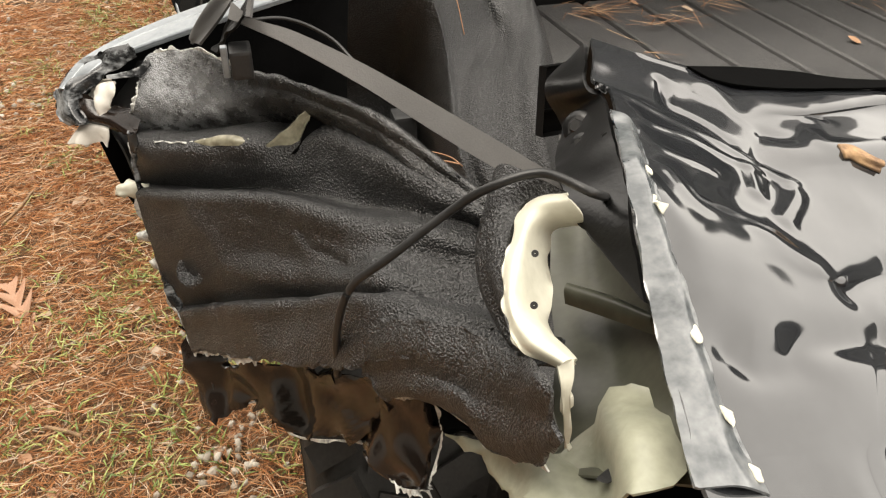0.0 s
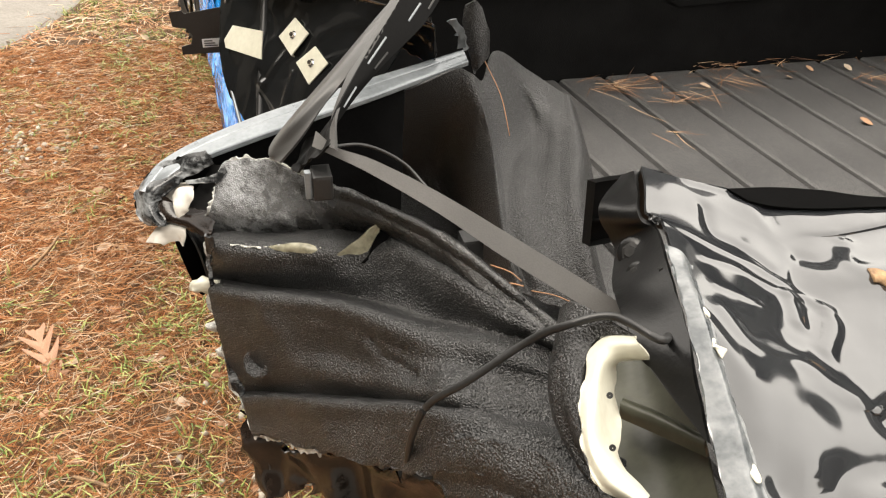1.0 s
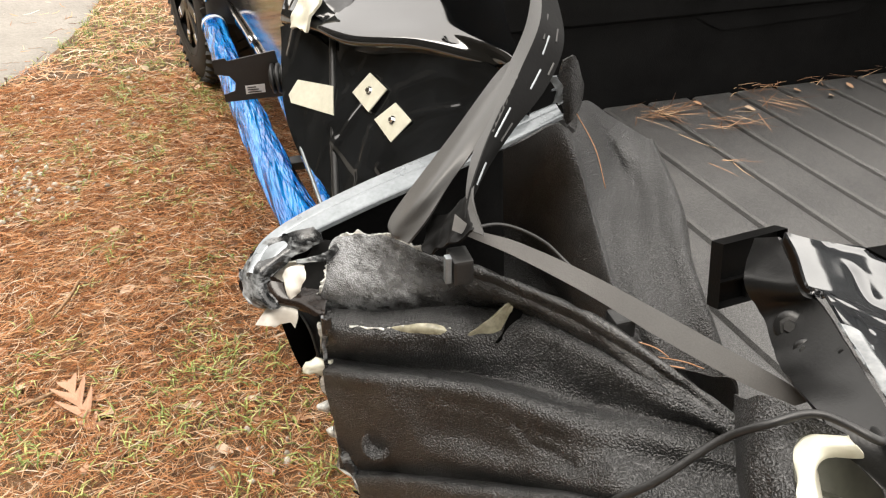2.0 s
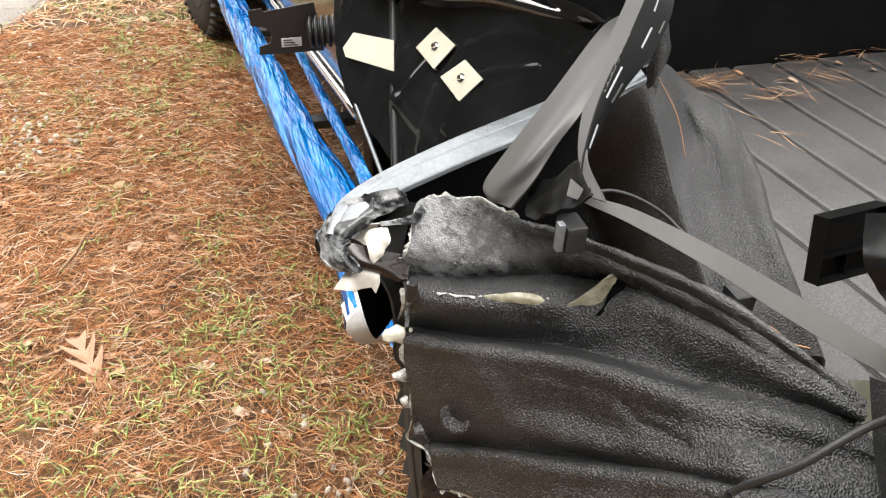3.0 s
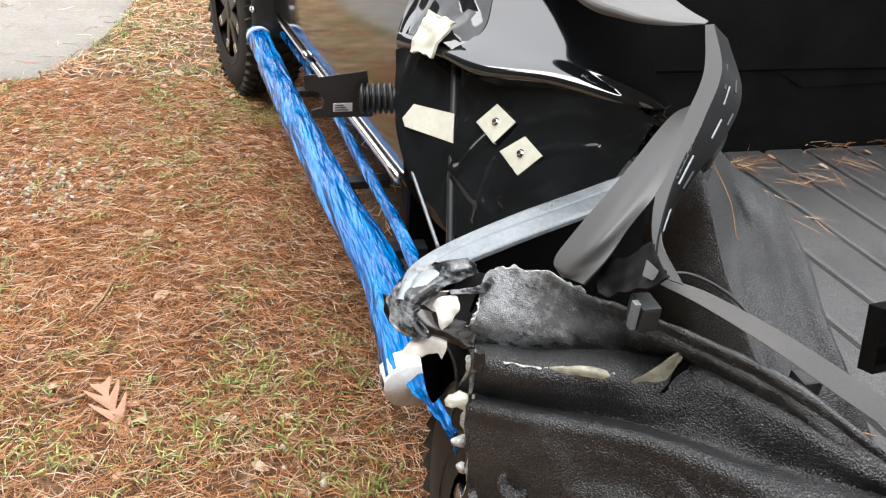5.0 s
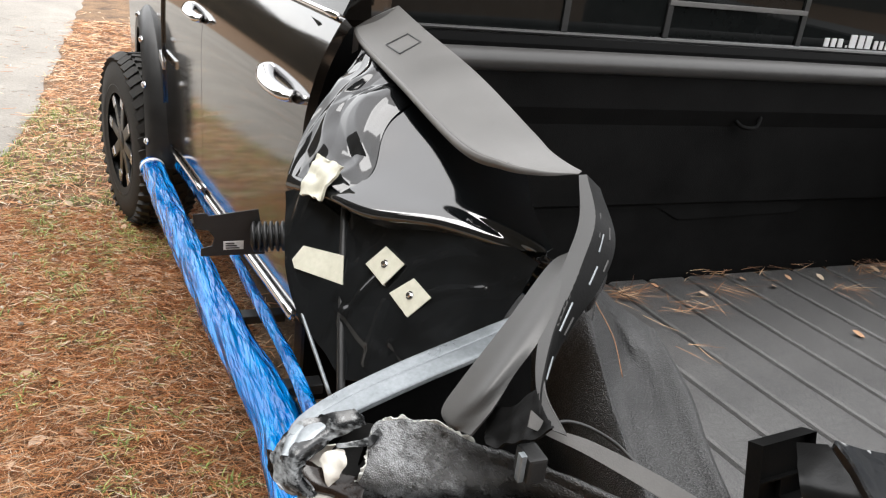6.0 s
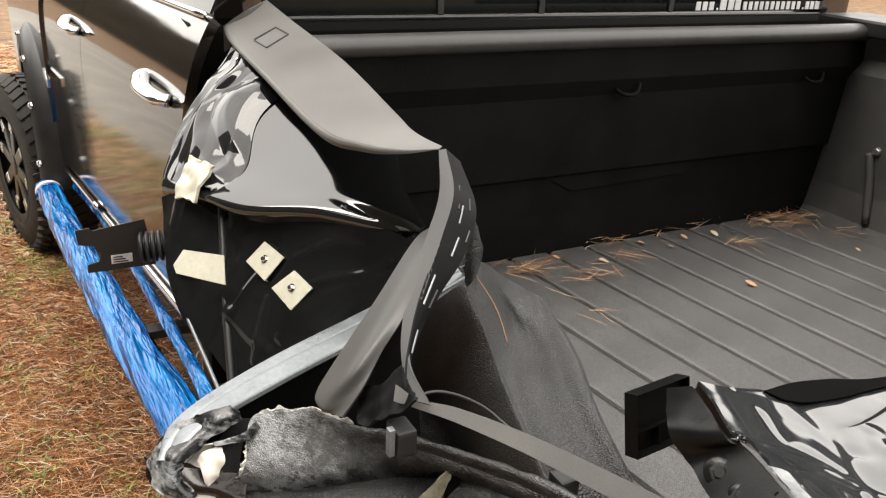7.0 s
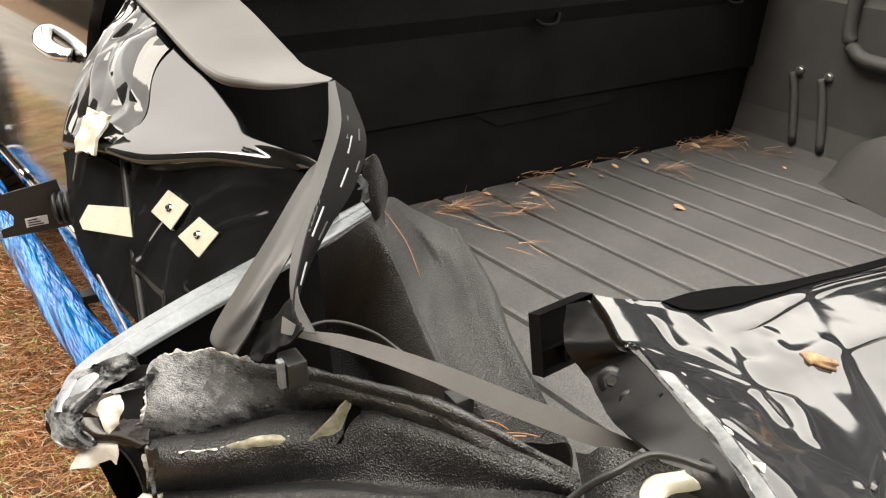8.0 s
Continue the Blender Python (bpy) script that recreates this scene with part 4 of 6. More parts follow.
inner_10 = [(0.028, 0.749, 1.047), (-0.001, 0.624, 1.03), (-0.042, 0.523, 1.016), (-0.057, 0.439, 0.985), (-0.055, 0.377, 0.94)]
inner_11 = [(0.043, 0.789, 0.897), (0.014, 0.664, 0.88), (-0.027, 0.563, 0.866), (-0.042, 0.479, 0.835), (-0.04, 0.417, 0.79)]
INNER_CURVES = [inner_0, inner_1, inner_2, inner_3, inner_4, inner_5, inner_6, inner_7, inner_8, inner_9, inner_10, inner_11]
foam_0 = [(-0.487, 1.037, 1.258), (-0.473, 1.05, 1.283), (-0.452, 1.064, 1.311)]
foam_1 = [(-0.47, 0.969, 1.271), (-0.456, 0.968, 1.298), (-0.439, 0.967, 1.324)]
FOAM_CURVES = [foam_0, foam_1]
dark_0 = [(-0.499, 1.094, 1.241), (-0.468, 1.054, 1.262), (-0.426, 0.992, 1.282), (-0.391, 0.937, 1.297), (-0.33, 0.832, 1.311), (-0.26, 0.671, 1.293)]
dark_1 = [(-0.507, 1.043, 1.193), (-0.473, 0.992, 1.211), (-0.438, 0.942, 1.228), (-0.388, 0.871, 1.253), (-0.335, 0.79, 1.273), (-0.276, 0.665, 1.265)]
dark_2 = [(-0.512, 0.984, 1.143), (-0.48, 0.922, 1.15), (-0.457, 0.875, 1.151), (-0.411, 0.813, 1.176), (-0.362, 0.748, 1.202), (-0.304, 0.662, 1.222)]
dark_3 = [(-0.506, 0.913, 1.101), (-0.488, 0.85, 1.086), (-0.47, 0.792, 1.071), (-0.423, 0.739, 1.104), (-0.37, 0.698, 1.154), (-0.307, 0.653, 1.211)]
DARK_CURVES = [dark_0, dark_1, dark_2, dark_3]
brk_0 = [(-0.425, 0.871, 1.21), (-0.4, 0.862, 1.24), (-0.386, 0.819, 1.231), (-0.412, 0.826, 1.197)]
brk_1 = [(-0.407, 0.81, 1.192), (-0.38, 0.793, 1.221), (-0.368, 0.754, 1.21), (-0.395, 0.764, 1.177)]
brk_2 = [(-0.507, 0.989, 1.168), (-0.491, 0.986, 1.192), (-0.448, 0.912, 1.206), (-0.455, 0.882, 1.173), (-0.506, 0.975, 1.16)]
brk_3 = [(-0.504, 0.984, 1.156), (-0.453, 0.891, 1.169), (-0.458, 0.876, 1.151), (-0.505, 0.95, 1.13)]
brk_4 = [(-0.512, 0.987, 1.146), (-0.501, 0.898, 1.099), (-0.488, 0.795, 1.045)]
brk_5 = [(-0.428, 0.994, 1.281), (-0.457, 0.875, 1.151), (-0.477, 0.777, 1.049)]
brk_6 = [(-0.482, 1.029, 1.262), (-0.454, 1.039, 1.313), (-0.439, 0.997, 1.308), (-0.467, 1.001, 1.267)]
BRK_CURVES = [brk_0, brk_1, brk_2, brk_3, brk_4, brk_5, brk_6]
gate_0 = [(-0.118, 0.307, 1.26), (-0.096, 0.302, 1.252), (-0.055, 0.306, 1.235), (-0.015, 0.31, 1.221), (0.007, 0.304, 1.213), (0.033, 0.303, 1.203), (0.069, 0.307, 1.198), (0.123, 0.308, 1.19), (0.228, 0.308, 1.174)]
gate_1 = [(-0.131, 0.271, 1.259), (-0.108, 0.27, 1.25), (-0.071, 0.275, 1.235), (-0.028, 0.286, 1.221), (-0.001, 0.28, 1.212), (0.012, 0.252, 1.203), (0.043, 0.257, 1.198), (0.096, 0.259, 1.19), (0.207, 0.283, 1.177)]
gate_2 = [(-0.146, 0.238, 1.257), (-0.118, 0.241, 1.247), (-0.084, 0.246, 1.233), (-0.048, 0.247, 1.218), (-0.017, 0.243, 1.208), (0, 0.226, 1.201), (0.041, 0.241, 1.194), (0.094, 0.249, 1.185), (0.197, 0.268, 1.171)]
gate_3 = [(-0.147, 0.23, 1.255), (-0.121, 0.217, 1.244), (-0.093, 0.211, 1.23), (-0.07, 0.202, 1.22), (-0.046, 0.188, 1.21), (-0.022, 0.184, 1.2), (0.001, 0.191, 1.194), (0.054, 0.189, 1.19), (0.141, 0.198, 1.175)]
gate_4 = [(-0.138, 0.219, 1.252), (-0.122, 0.198, 1.243), (-0.104, 0.179, 1.232), (-0.08, 0.173, 1.222), (-0.06, 0.16, 1.211), (-0.031, 0.16, 1.199), (-0.011, 0.15, 1.191), (0.045, 0.166, 1.185), (0.123, 0.173, 1.171)]
gate_5 = [(-0.148, 0.184, 1.252), (-0.138, 0.15, 1.245), (-0.127, 0.128, 1.238), (-0.099, 0.127, 1.225), (-0.07, 0.128, 1.21), (-0.043, 0.128, 1.199), (-0.014, 0.13, 1.191), (0.037, 0.146, 1.182), (0.107, 0.15, 1.166)]
gate_6 = [(-0.163, 0.138, 1.254), (-0.156, 0.104, 1.249), (-0.143, 0.084, 1.241), (-0.118, 0.085, 1.227), (-0.087, 0.091, 1.21), (-0.061, 0.092, 1.201), (-0.038, 0.09, 1.194), (0.01, 0.099, 1.179), (0.078, 0.112, 1.163)]
gate_7 = [(-0.182, 0.087, 1.258), (-0.167, 0.07, 1.251), (-0.157, 0.047, 1.241), (-0.131, 0.05, 1.228), (-0.103, 0.052, 1.215), (-0.078, 0.051, 1.204), (-0.056, 0.043, 1.191), (-0.027, 0.039, 1.179), (0.039, 0.06, 1.161)]
gate_8 = [(-0.191, 0.055, 1.253), (-0.176, 0.043, 1.245), (-0.162, 0.027, 1.236), (-0.134, 0.028, 1.223), (-0.106, 0.03, 1.21), (-0.075, 0.03, 1.194), (-0.051, 0.028, 1.183), (-0.014, 0.035, 1.171), (0.029, 0.047, 1.159)]
gate_9 = [(-0.197, 0.026, 1.242), (-0.182, 0.015, 1.234), (-0.165, 0.006, 1.225), (-0.138, 0.007, 1.214), (-0.111, 0.005, 1.201), (-0.083, 0.002, 1.188), (-0.058, 0.002, 1.178), (-0.029, 0.006, 1.168), (0.002, 0.013, 1.159)]
gate_10 = [(-0.204, -0.005, 1.227), (-0.186, -0.011, 1.218), (-0.172, -0.023, 1.208), (-0.15, -0.029, 1.2), (-0.129, -0.038, 1.189), (-0.097, -0.027, 1.182), (-0.068, -0.02, 1.174), (-0.039, -0.015, 1.165), (-0.015, -0.009, 1.157)]
gate_11 = [(-0.209, -0.041, 1.21), (-0.193, -0.047, 1.203), (-0.18, -0.061, 1.195), (-0.156, -0.061, 1.189), (-0.131, -0.06, 1.182), (-0.107, -0.056, 1.176), (-0.08, -0.051, 1.17), (-0.059, -0.047, 1.164), (-0.043, -0.044, 1.159)]
gate_12 = [(-0.217, -0.081, 1.199), (-0.202, -0.087, 1.191), (-0.186, -0.094, 1.185), (-0.168, -0.094, 1.18), (-0.143, -0.092, 1.175), (-0.12, -0.089, 1.17), (-0.101, -0.085, 1.166), (-0.084, -0.083, 1.162), (-0.071, -0.081, 1.159)]
gate_13 = [(-0.225, -0.117, 1.192), (-0.208, -0.119, 1.185), (-0.192, -0.121, 1.18), (-0.174, -0.122, 1.176), (-0.156, -0.124, 1.171), (-0.136, -0.123, 1.167), (-0.124, -0.124, 1.164), (-0.111, -0.122, 1.16), (-0.102, -0.121, 1.158)]
GATE_CURVES = [gate_0, gate_1, gate_2, gate_3, gate_4, gate_5, gate_6, gate_7, gate_8, gate_9, gate_10, gate_11, gate_12, gate_13]
dent_0 = [(-0.149, 0.226, 1.257), (-0.095, 0.207, 1.232), (-0.048, 0.185, 1.212), (-0.019, 0.162, 1.197), (0.001, 0.142, 1.189)]
dent_1 = [(-0.035, 0.157, 1.201), (-0.042, 0.138, 1.2), (-0.051, 0.119, 1.2)]
dent_2 = [(-0.161, -0.034, 1.202), (-0.147, -0.044, 1.193), (-0.118, -0.038, 1.186), (-0.09, -0.022, 1.182), (-0.017, -0.012, 1.159)]
dent_3 = [(-0.118, 0.179, 1.239), (-0.087, 0.177, 1.226), (-0.055, 0.163, 1.211), (-0.024, 0.153, 1.197)]
dent_4 = [(-0.129, 0.138, 1.24), (-0.096, 0.131, 1.225), (-0.086, 0.129, 1.219)]
dent_5 = [(0.09, 0.241, 1.188), (0.069, 0.214, 1.187), (0.076, 0.193, 1.183), (0.143, 0.198, 1.17)]
dent_6 = [(-0.142, 0.104, 1.242), (-0.134, 0.073, 1.232), (-0.091, 0.069, 1.208), (-0.047, 0.041, 1.185)]
dent_7 = [(-0.026, 0.025, 1.173), (0.001, 0.04, 1.167), (0.035, 0.055, 1.16)]
dent_8 = [(-0.068, 0.305, 1.241), (-0.029, 0.307, 1.225), (0.004, 0.305, 1.214)]
dent_9 = [(-0.065, 0.267, 1.23), (-0.075, 0.23, 1.227), (-0.053, 0.217, 1.217), (-0.034, 0.19, 1.207)]
dent_10 = [(-0.006, 0.142, 1.19), (-0.01, 0.123, 1.189), (-0.045, 0.087, 1.194)]
dent_11 = [(0.018, 0.215, 1.196), (0.044, 0.209, 1.19), (0.078, 0.232, 1.188)]
DENT_CURVES = [dent_0, dent_1, dent_2, dent_3, dent_4, dent_5, dent_6, dent_7, dent_8, dent_9, dent_10, dent_11]
trim_0 = [(-0.016, 0.305, 1.225), (0.045, 0.317, 1.213), (0.112, 0.317, 1.202), (0.225, 0.309, 1.184)]
trim_1 = [(-0.007, 0.297, 1.221), (0.04, 0.301, 1.211), (0.103, 0.302, 1.201), (0.22, 0.302, 1.183)]
trim_2 = [(0.002, 0.291, 1.217), (0.034, 0.286, 1.209), (0.093, 0.287, 1.199), (0.214, 0.295, 1.183)]
TRIM_CURVES = [trim_0, trim_1, trim_2]
green_0 = [(-0.159, 0.256, 1.102), (-0.13, 0.237, 1.107), (-0.125, 0.141, 1.148)]
green_1 = [(-0.189, 0.173, 1.086), (-0.161, 0.136, 1.098), (-0.15, 0.067, 1.136)]
green_2 = [(-0.213, 0.095, 1.083), (-0.183, 0.061, 1.096), (-0.166, 0.01, 1.131)]
green_3 = [(-0.245, 0.038, 1.075), (-0.21, 0.004, 1.102), (-0.174, -0.03, 1.13)]
green_4 = [(-0.281, 0.011, 1.072), (-0.245, -0.051, 1.125), (-0.197, -0.086, 1.144)]
GREEN_CURVES = [green_0, green_1, green_2, green_3, green_4]
green2_0 = [(-0.309, 0.077, 1.043), (-0.291, 0.047, 1.068), (-0.28, 0.017, 1.089), (-0.253, -0.016, 1.113), (-0.213, -0.002, 1.138), (-0.199, -0.016, 1.159)]
green2_1 = [(-0.296, 0.042, 1.056), (-0.289, 0.011, 1.074), (-0.271, -0.023, 1.111), (-0.244, -0.043, 1.115), (-0.231, -0.05, 1.162), (-0.203, -0.047, 1.162)]
green2_2 = [(-0.288, 0.001, 1.068), (-0.291, -0.029, 1.089), (-0.276, -0.056, 1.114), (-0.256, -0.075, 1.132), (-0.251, -0.097, 1.17), (-0.218, -0.09, 1.161)]
GREEN2_CURVES = [green2_0, green2_1, green2_2]
beam_0 = [(-0.19, 0.14, 1.121), (-0.172, 0.1, 1.136), (-0.159, 0.061, 1.148)]
beam_1 = [(-0.196, 0.124, 1.118), (-0.179, 0.084, 1.133), (-0.163, 0.044, 1.148)]
BEAM_CURVES = [beam_0, beam_1]
blue_0 = [(-0.318, 0.148, 1.012), (-0.29, 0.13, 1.034), (-0.276, 0.094, 1.048)]
blue_1 = [(-0.322, 0.109, 1.013), (-0.302, 0.086, 1.03), (-0.277, 0.059, 1.05)]
BLUE_CURVES = [blue_0, blue_1]
band_0 = [(-0.26, 0.621, 1.429), (-0.294, 0.552, 1.401), (-0.33, 0.511, 1.368), (-0.375, 0.46, 1.328), (-0.405, 0.404, 1.301), (-0.417, 0.346, 1.293)]
band_1 = [(-0.256, 0.611, 1.433), (-0.286, 0.534, 1.41), (-0.323, 0.489, 1.377), (-0.368, 0.444, 1.335), (-0.402, 0.396, 1.306), (-0.413, 0.33, 1.298)]
BAND_CURVES = [band_0, band_1]
back_0 = [(-0.256, 0.611, 1.433), (-0.286, 0.534, 1.41), (-0.323, 0.489, 1.377), (-0.368, 0.444, 1.335), (-0.402, 0.396, 1.306), (-0.415, 0.37, 1.292)]
back_1 = [(-0.244, 0.597, 1.421), (-0.261, 0.526, 1.389), (-0.293, 0.489, 1.356), (-0.34, 0.457, 1.328), (-0.378, 0.424, 1.306), (-0.406, 0.388, 1.292)]
BACK_CURVES = [back_0, back_1]
leaf_0 = [(-0.308, 0.537, 1.372), (-0.327, 0.544, 1.354), (-0.383, 0.514, 1.308), (-0.442, 0.485, 1.259), (-0.466, 0.47, 1.237), (-0.469, 0.443, 1.235)]
leaf_1 = [(-0.319, 0.516, 1.375), (-0.344, 0.501, 1.355), (-0.395, 0.464, 1.316), (-0.444, 0.434, 1.278), (-0.466, 0.433, 1.248), (-0.466, 0.431, 1.24)]
leaf_2 = [(-0.327, 0.502, 1.372), (-0.351, 0.472, 1.35), (-0.379, 0.449, 1.324), (-0.411, 0.434, 1.294), (-0.438, 0.419, 1.267), (-0.46, 0.413, 1.246)]
LEAF_CURVES = [leaf_0, leaf_1, leaf_2]
knee_0 = [(-0.404, 0.402, 1.303), (-0.417, 0.412, 1.28), (-0.43, 0.428, 1.257), (-0.444, 0.42, 1.243)]
knee_1 = [(-0.415, 0.346, 1.295), (-0.432, 0.356, 1.277), (-0.444, 0.385, 1.254), (-0.451, 0.398, 1.246)]
KNEE_CURVES = [knee_0, knee_1]
strap_0 = [(-0.425, 0.373, 1.296), (-0.408, 0.358, 1.285), (-0.375, 0.34, 1.277), (-0.32, 0.304, 1.256), (-0.257, 0.258, 1.226), (-0.192, 0.211, 1.193), (-0.153, 0.181, 1.172)]
strap_1 = [(-0.43, 0.366, 1.284), (-0.409, 0.353, 1.277), (-0.379, 0.333, 1.266), (-0.325, 0.295, 1.241), (-0.272, 0.254, 1.212), (-0.212, 0.211, 1.182), (-0.171, 0.184, 1.167)]
STRAP_CURVES = [strap_0, strap_1]
cord_0 = [(-0.419, 0.365, 1.281), (-0.403, 0.369, 1.281), (-0.383, 0.371, 1.279), (-0.363, 0.365, 1.273), (-0.344, 0.351, 1.264), (-0.333, 0.334, 1.255), (-0.324, 0.312, 1.248)]
CORD_CURVES = [cord_0]
cable_0 = [(-0.382, 0.166, 1.039), (-0.38, 0.152, 1.105), (-0.368, 0.143, 1.151), (-0.34, 0.127, 1.187), (-0.296, 0.121, 1.225), (-0.272, 0.105, 1.251), (-0.242, 0.093, 1.264), (-0.222, 0.057, 1.268)]
CABLE_CURVES = [cable_0]


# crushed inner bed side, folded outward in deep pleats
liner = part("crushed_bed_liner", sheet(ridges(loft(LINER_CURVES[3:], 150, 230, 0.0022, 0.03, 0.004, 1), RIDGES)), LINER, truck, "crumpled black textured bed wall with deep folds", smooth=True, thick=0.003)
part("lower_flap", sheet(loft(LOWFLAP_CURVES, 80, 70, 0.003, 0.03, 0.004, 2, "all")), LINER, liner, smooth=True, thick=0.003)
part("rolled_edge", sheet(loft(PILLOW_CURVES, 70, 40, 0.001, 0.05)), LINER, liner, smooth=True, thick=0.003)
part("torn_flange", sheet(loft(RIM_CURVES, 90, 26, 0.004, 0.03, 0.004, 3)), CREAM, liner, "torn metal edge in cream primer", smooth=True, thick=0.002)
# Black discs stand for the shade inside small holes.
for p in ((-0.243, 0.076, 1.246), (-0.266, 0.036, 1.243), (-0.28, -0.003, 1.236)):
    part("hole_disc", lathe([(0.0003, 0.0012), (0.0022, 0.0012), (0.0024, 0.0)], p, (-0.3, -0.75, 0.6), 14), BLACK, liner)
part("side_edge", sheet(loft(LEDGE_CURVES, 60, 6, 0.003, 0.03, 0.006, 4)), SCUFF, liner, "scraped paint along the torn edge", smooth=True, thick=0.002)
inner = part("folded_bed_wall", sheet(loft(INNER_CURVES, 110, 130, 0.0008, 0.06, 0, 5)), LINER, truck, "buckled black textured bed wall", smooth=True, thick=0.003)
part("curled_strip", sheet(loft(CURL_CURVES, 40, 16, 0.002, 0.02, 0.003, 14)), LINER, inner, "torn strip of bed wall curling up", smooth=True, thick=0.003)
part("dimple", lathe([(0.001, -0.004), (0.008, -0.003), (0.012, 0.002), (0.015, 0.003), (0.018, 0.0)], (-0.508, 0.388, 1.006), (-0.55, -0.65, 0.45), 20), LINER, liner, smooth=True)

def torn_strip(name, curve, way, mat, parent, seed, reach=0.012, label=""):
    """A jagged ribbon of torn edge along a curve."""
    c = spline(curve, 90)
    rows = [[], [], []]
    for i, p in enumerate(c):
        w = reach * max(0.06, 0.45 + 0.9 * noise.noise(Vector((i * 0.11, seed * 3.3, 0))) + 0.3 * noise.noise(Vector((i * 0.33, seed * 1.3, 4))))
        curl = Vector(noise.noise_vector(Vector((i * 0.15, seed, 7)))) * reach * 0.4
        for k in range(3):
            rows[k].append(Vector(p) + Vector(way) * w * k / 2 + curl * (k / 2) ** 2)
    return part(name, sheet(rows), mat, parent, label, smooth=True, thick=0.0012)


TORN = material("torn_paint_edge", (0.03, 0.03, 0.03), (0.66, 0.66, 0.62), 0.35, grain=300, bump=0.5, depth=0.001, scale=45, lo=0.3, hi=0.56)
torn_strip("torn_rim", LINER_CURVES[0][:5], (0.1, 0.25, 0.9), TORN, liner, 1, 0.009)
torn_strip("torn_rim", [p[0] for p in LINER_CURVES[:4]], (-0.8, -0.1, 0.4), TORN, liner, 2, 0.01)
torn_strip("torn_rim", LINER_CURVES[-1][:4], (-0.1, -0.2, -0.9), TORN, liner, 3, 0.012)
torn_strip("torn_rim", [c[0] for c in LINER_CURVES[4:]], (-0.8, 0.2, -0.3), TORN, liner, 4, 0.008)
torn_strip("torn_rim", LOWFLAP_CURVES[-1], (0.3, -0.2, -0.8), TORN, liner, 5, 0.008)
part("hanging_strip", sheet(loft(HOOK_CURVES, 40, 8, 0.002, 0.03, 0.002, 36, "all")), CREAM, liner, "torn cream strip hanging from the flange", smooth=True, thick=0.002)
torn_strip("torn_rim", SKIRT_CURVES[-1], (0.1, -0.3, -0.6), TORN, liner, 8, 0.006)
torn_strip("torn_rim", SKIRT2_CURVES[-1], (0.1, -0.5, -0.3), TORN, liner, 9, 0.012)
torn_strip("torn_rim", [c[-1] for c in SKIRT2_CURVES], (0.7, -0.3, 0.2), TORN, liner, 10, 0.005)
torn_strip("torn_rim", [(p[0], p[1], p[2] + 0.002) for p in LINER_CURVES[4][1:5]], (-0.3, -0.6, 0.6), TORN, liner, 7, 0.008)
for k, (q, s) in enumerate((((-0.556, 0.452, 1.078), 0.012), ((-0.549, 0.449, 1.02), 0.009), ((-0.545, 0.443, 0.985), 0.008))):
    bm = bmesh.new()
    bmesh.ops.create_icosphere(bm, subdivisions=2, radius=s, matrix=Matrix.Translation(q) @ Matrix.Diagonal((1.3, 0.7, 0.8, 1)))
    for v in bm.verts:
        v.co += Vector(noise.noise_vector(v.co * 120 + Vector((k, 0, 0)))) * s * 0.5
    part("bent_corner", bm, CREAM if k == 0 else TORN, liner, smooth=True)

# torn skin at the rear corner
part("torn_black_skin", sheet(loft(CORNLOW_CURVES, 40, 24, 0.006, 0.05, 0.005, 61, "all")), TORNSKIN, truck, "torn glossy black skin at the corner", smooth=True, thick=0.002)
LUMP = material("scraped_liner", (0.003, 0.003, 0.003), (0.32, 0.33, 0.34), 0.28, grain=540, bump=1.0, depth=0.0019, scale=55, ior=1.8, stretch=(1.3, 0.45, 1.6), lo=0.45, hi=0.78, gw=0.4)
tree = LUMP.node_tree
place = tree.nodes.new("ShaderNodeSeparateXYZ")
tree.links.new(tree.nodes.new("ShaderNodeTexCoord").outputs["Object"], place.inputs[0])
worn = tree.nodes.new("ShaderNodeMapRange")
worn.inputs[1].default_value, worn.inputs[2].default_value, worn.inputs[3].default_value, worn.inputs[4].default_value = -0.5, -0.4, 0.07, -0.25
tree.links.new(place.outputs[0], worn.inputs[0])
total = tree.nodes.new("ShaderNodeMath")
scrape = [n for n in tree.nodes if n.bl_idname == "ShaderNodeValToRGB"][0]
tree.links.new(scrape.inputs[0].links[0].from_socket, total.inputs[0])
tree.links.new(worn.outputs[0], total.inputs[1])
tree.links.new(total.outputs[0], scrape.inputs[0])
ROLLED = [tuple(Vector(p) + Vector((0.035, 0.055, -0.06)) * max(0.0, min(1.0, (i - 3.5) / 2, (10 - i) / 3)) + Vector((0, 0.002, -0.004))) for i, p in enumerate(LINER_CURVES[0])]
part("scraped_fold", sheet(loft([ROLLED] + LINER_CURVES[:4], 150, 80, 0.003, 0.02, 0.003, 62)), LUMP, liner, "fold scraped pale with torn edges", smooth=True, thick=0.002)
part("corner_skin", sheet(loft(CORNER_CURVES, 90, 40, 0.005, 0.025, 0.005, 6, "all")), SCUFF, truck, "torn scuffed paint at the crushed corner", smooth=True, thick=0.002)
part("bent_tab", sheet(loft(TAB_CURVES, 30, 16, 0.002, 0.012, 0.002, 7, "all")), PALE, liner, "curled pale torn metal tab", smooth=True, thick=0.0015)
part("curled_shard", sheet(loft(SHARD_CURVES, 24, 24, 0.005, 0.012, 0.003, 8, "all")), PALE, liner, "curled pale metal shard", smooth=True, thick=0.0015)
part("bare_inner_panel", sheet(loft(TAN_CURVES, 24, 16, 0.002, 0.02, 0.001, 9)), PALE, liner, "bare metal inside the torn corner", smooth=True, thick=0.0015)
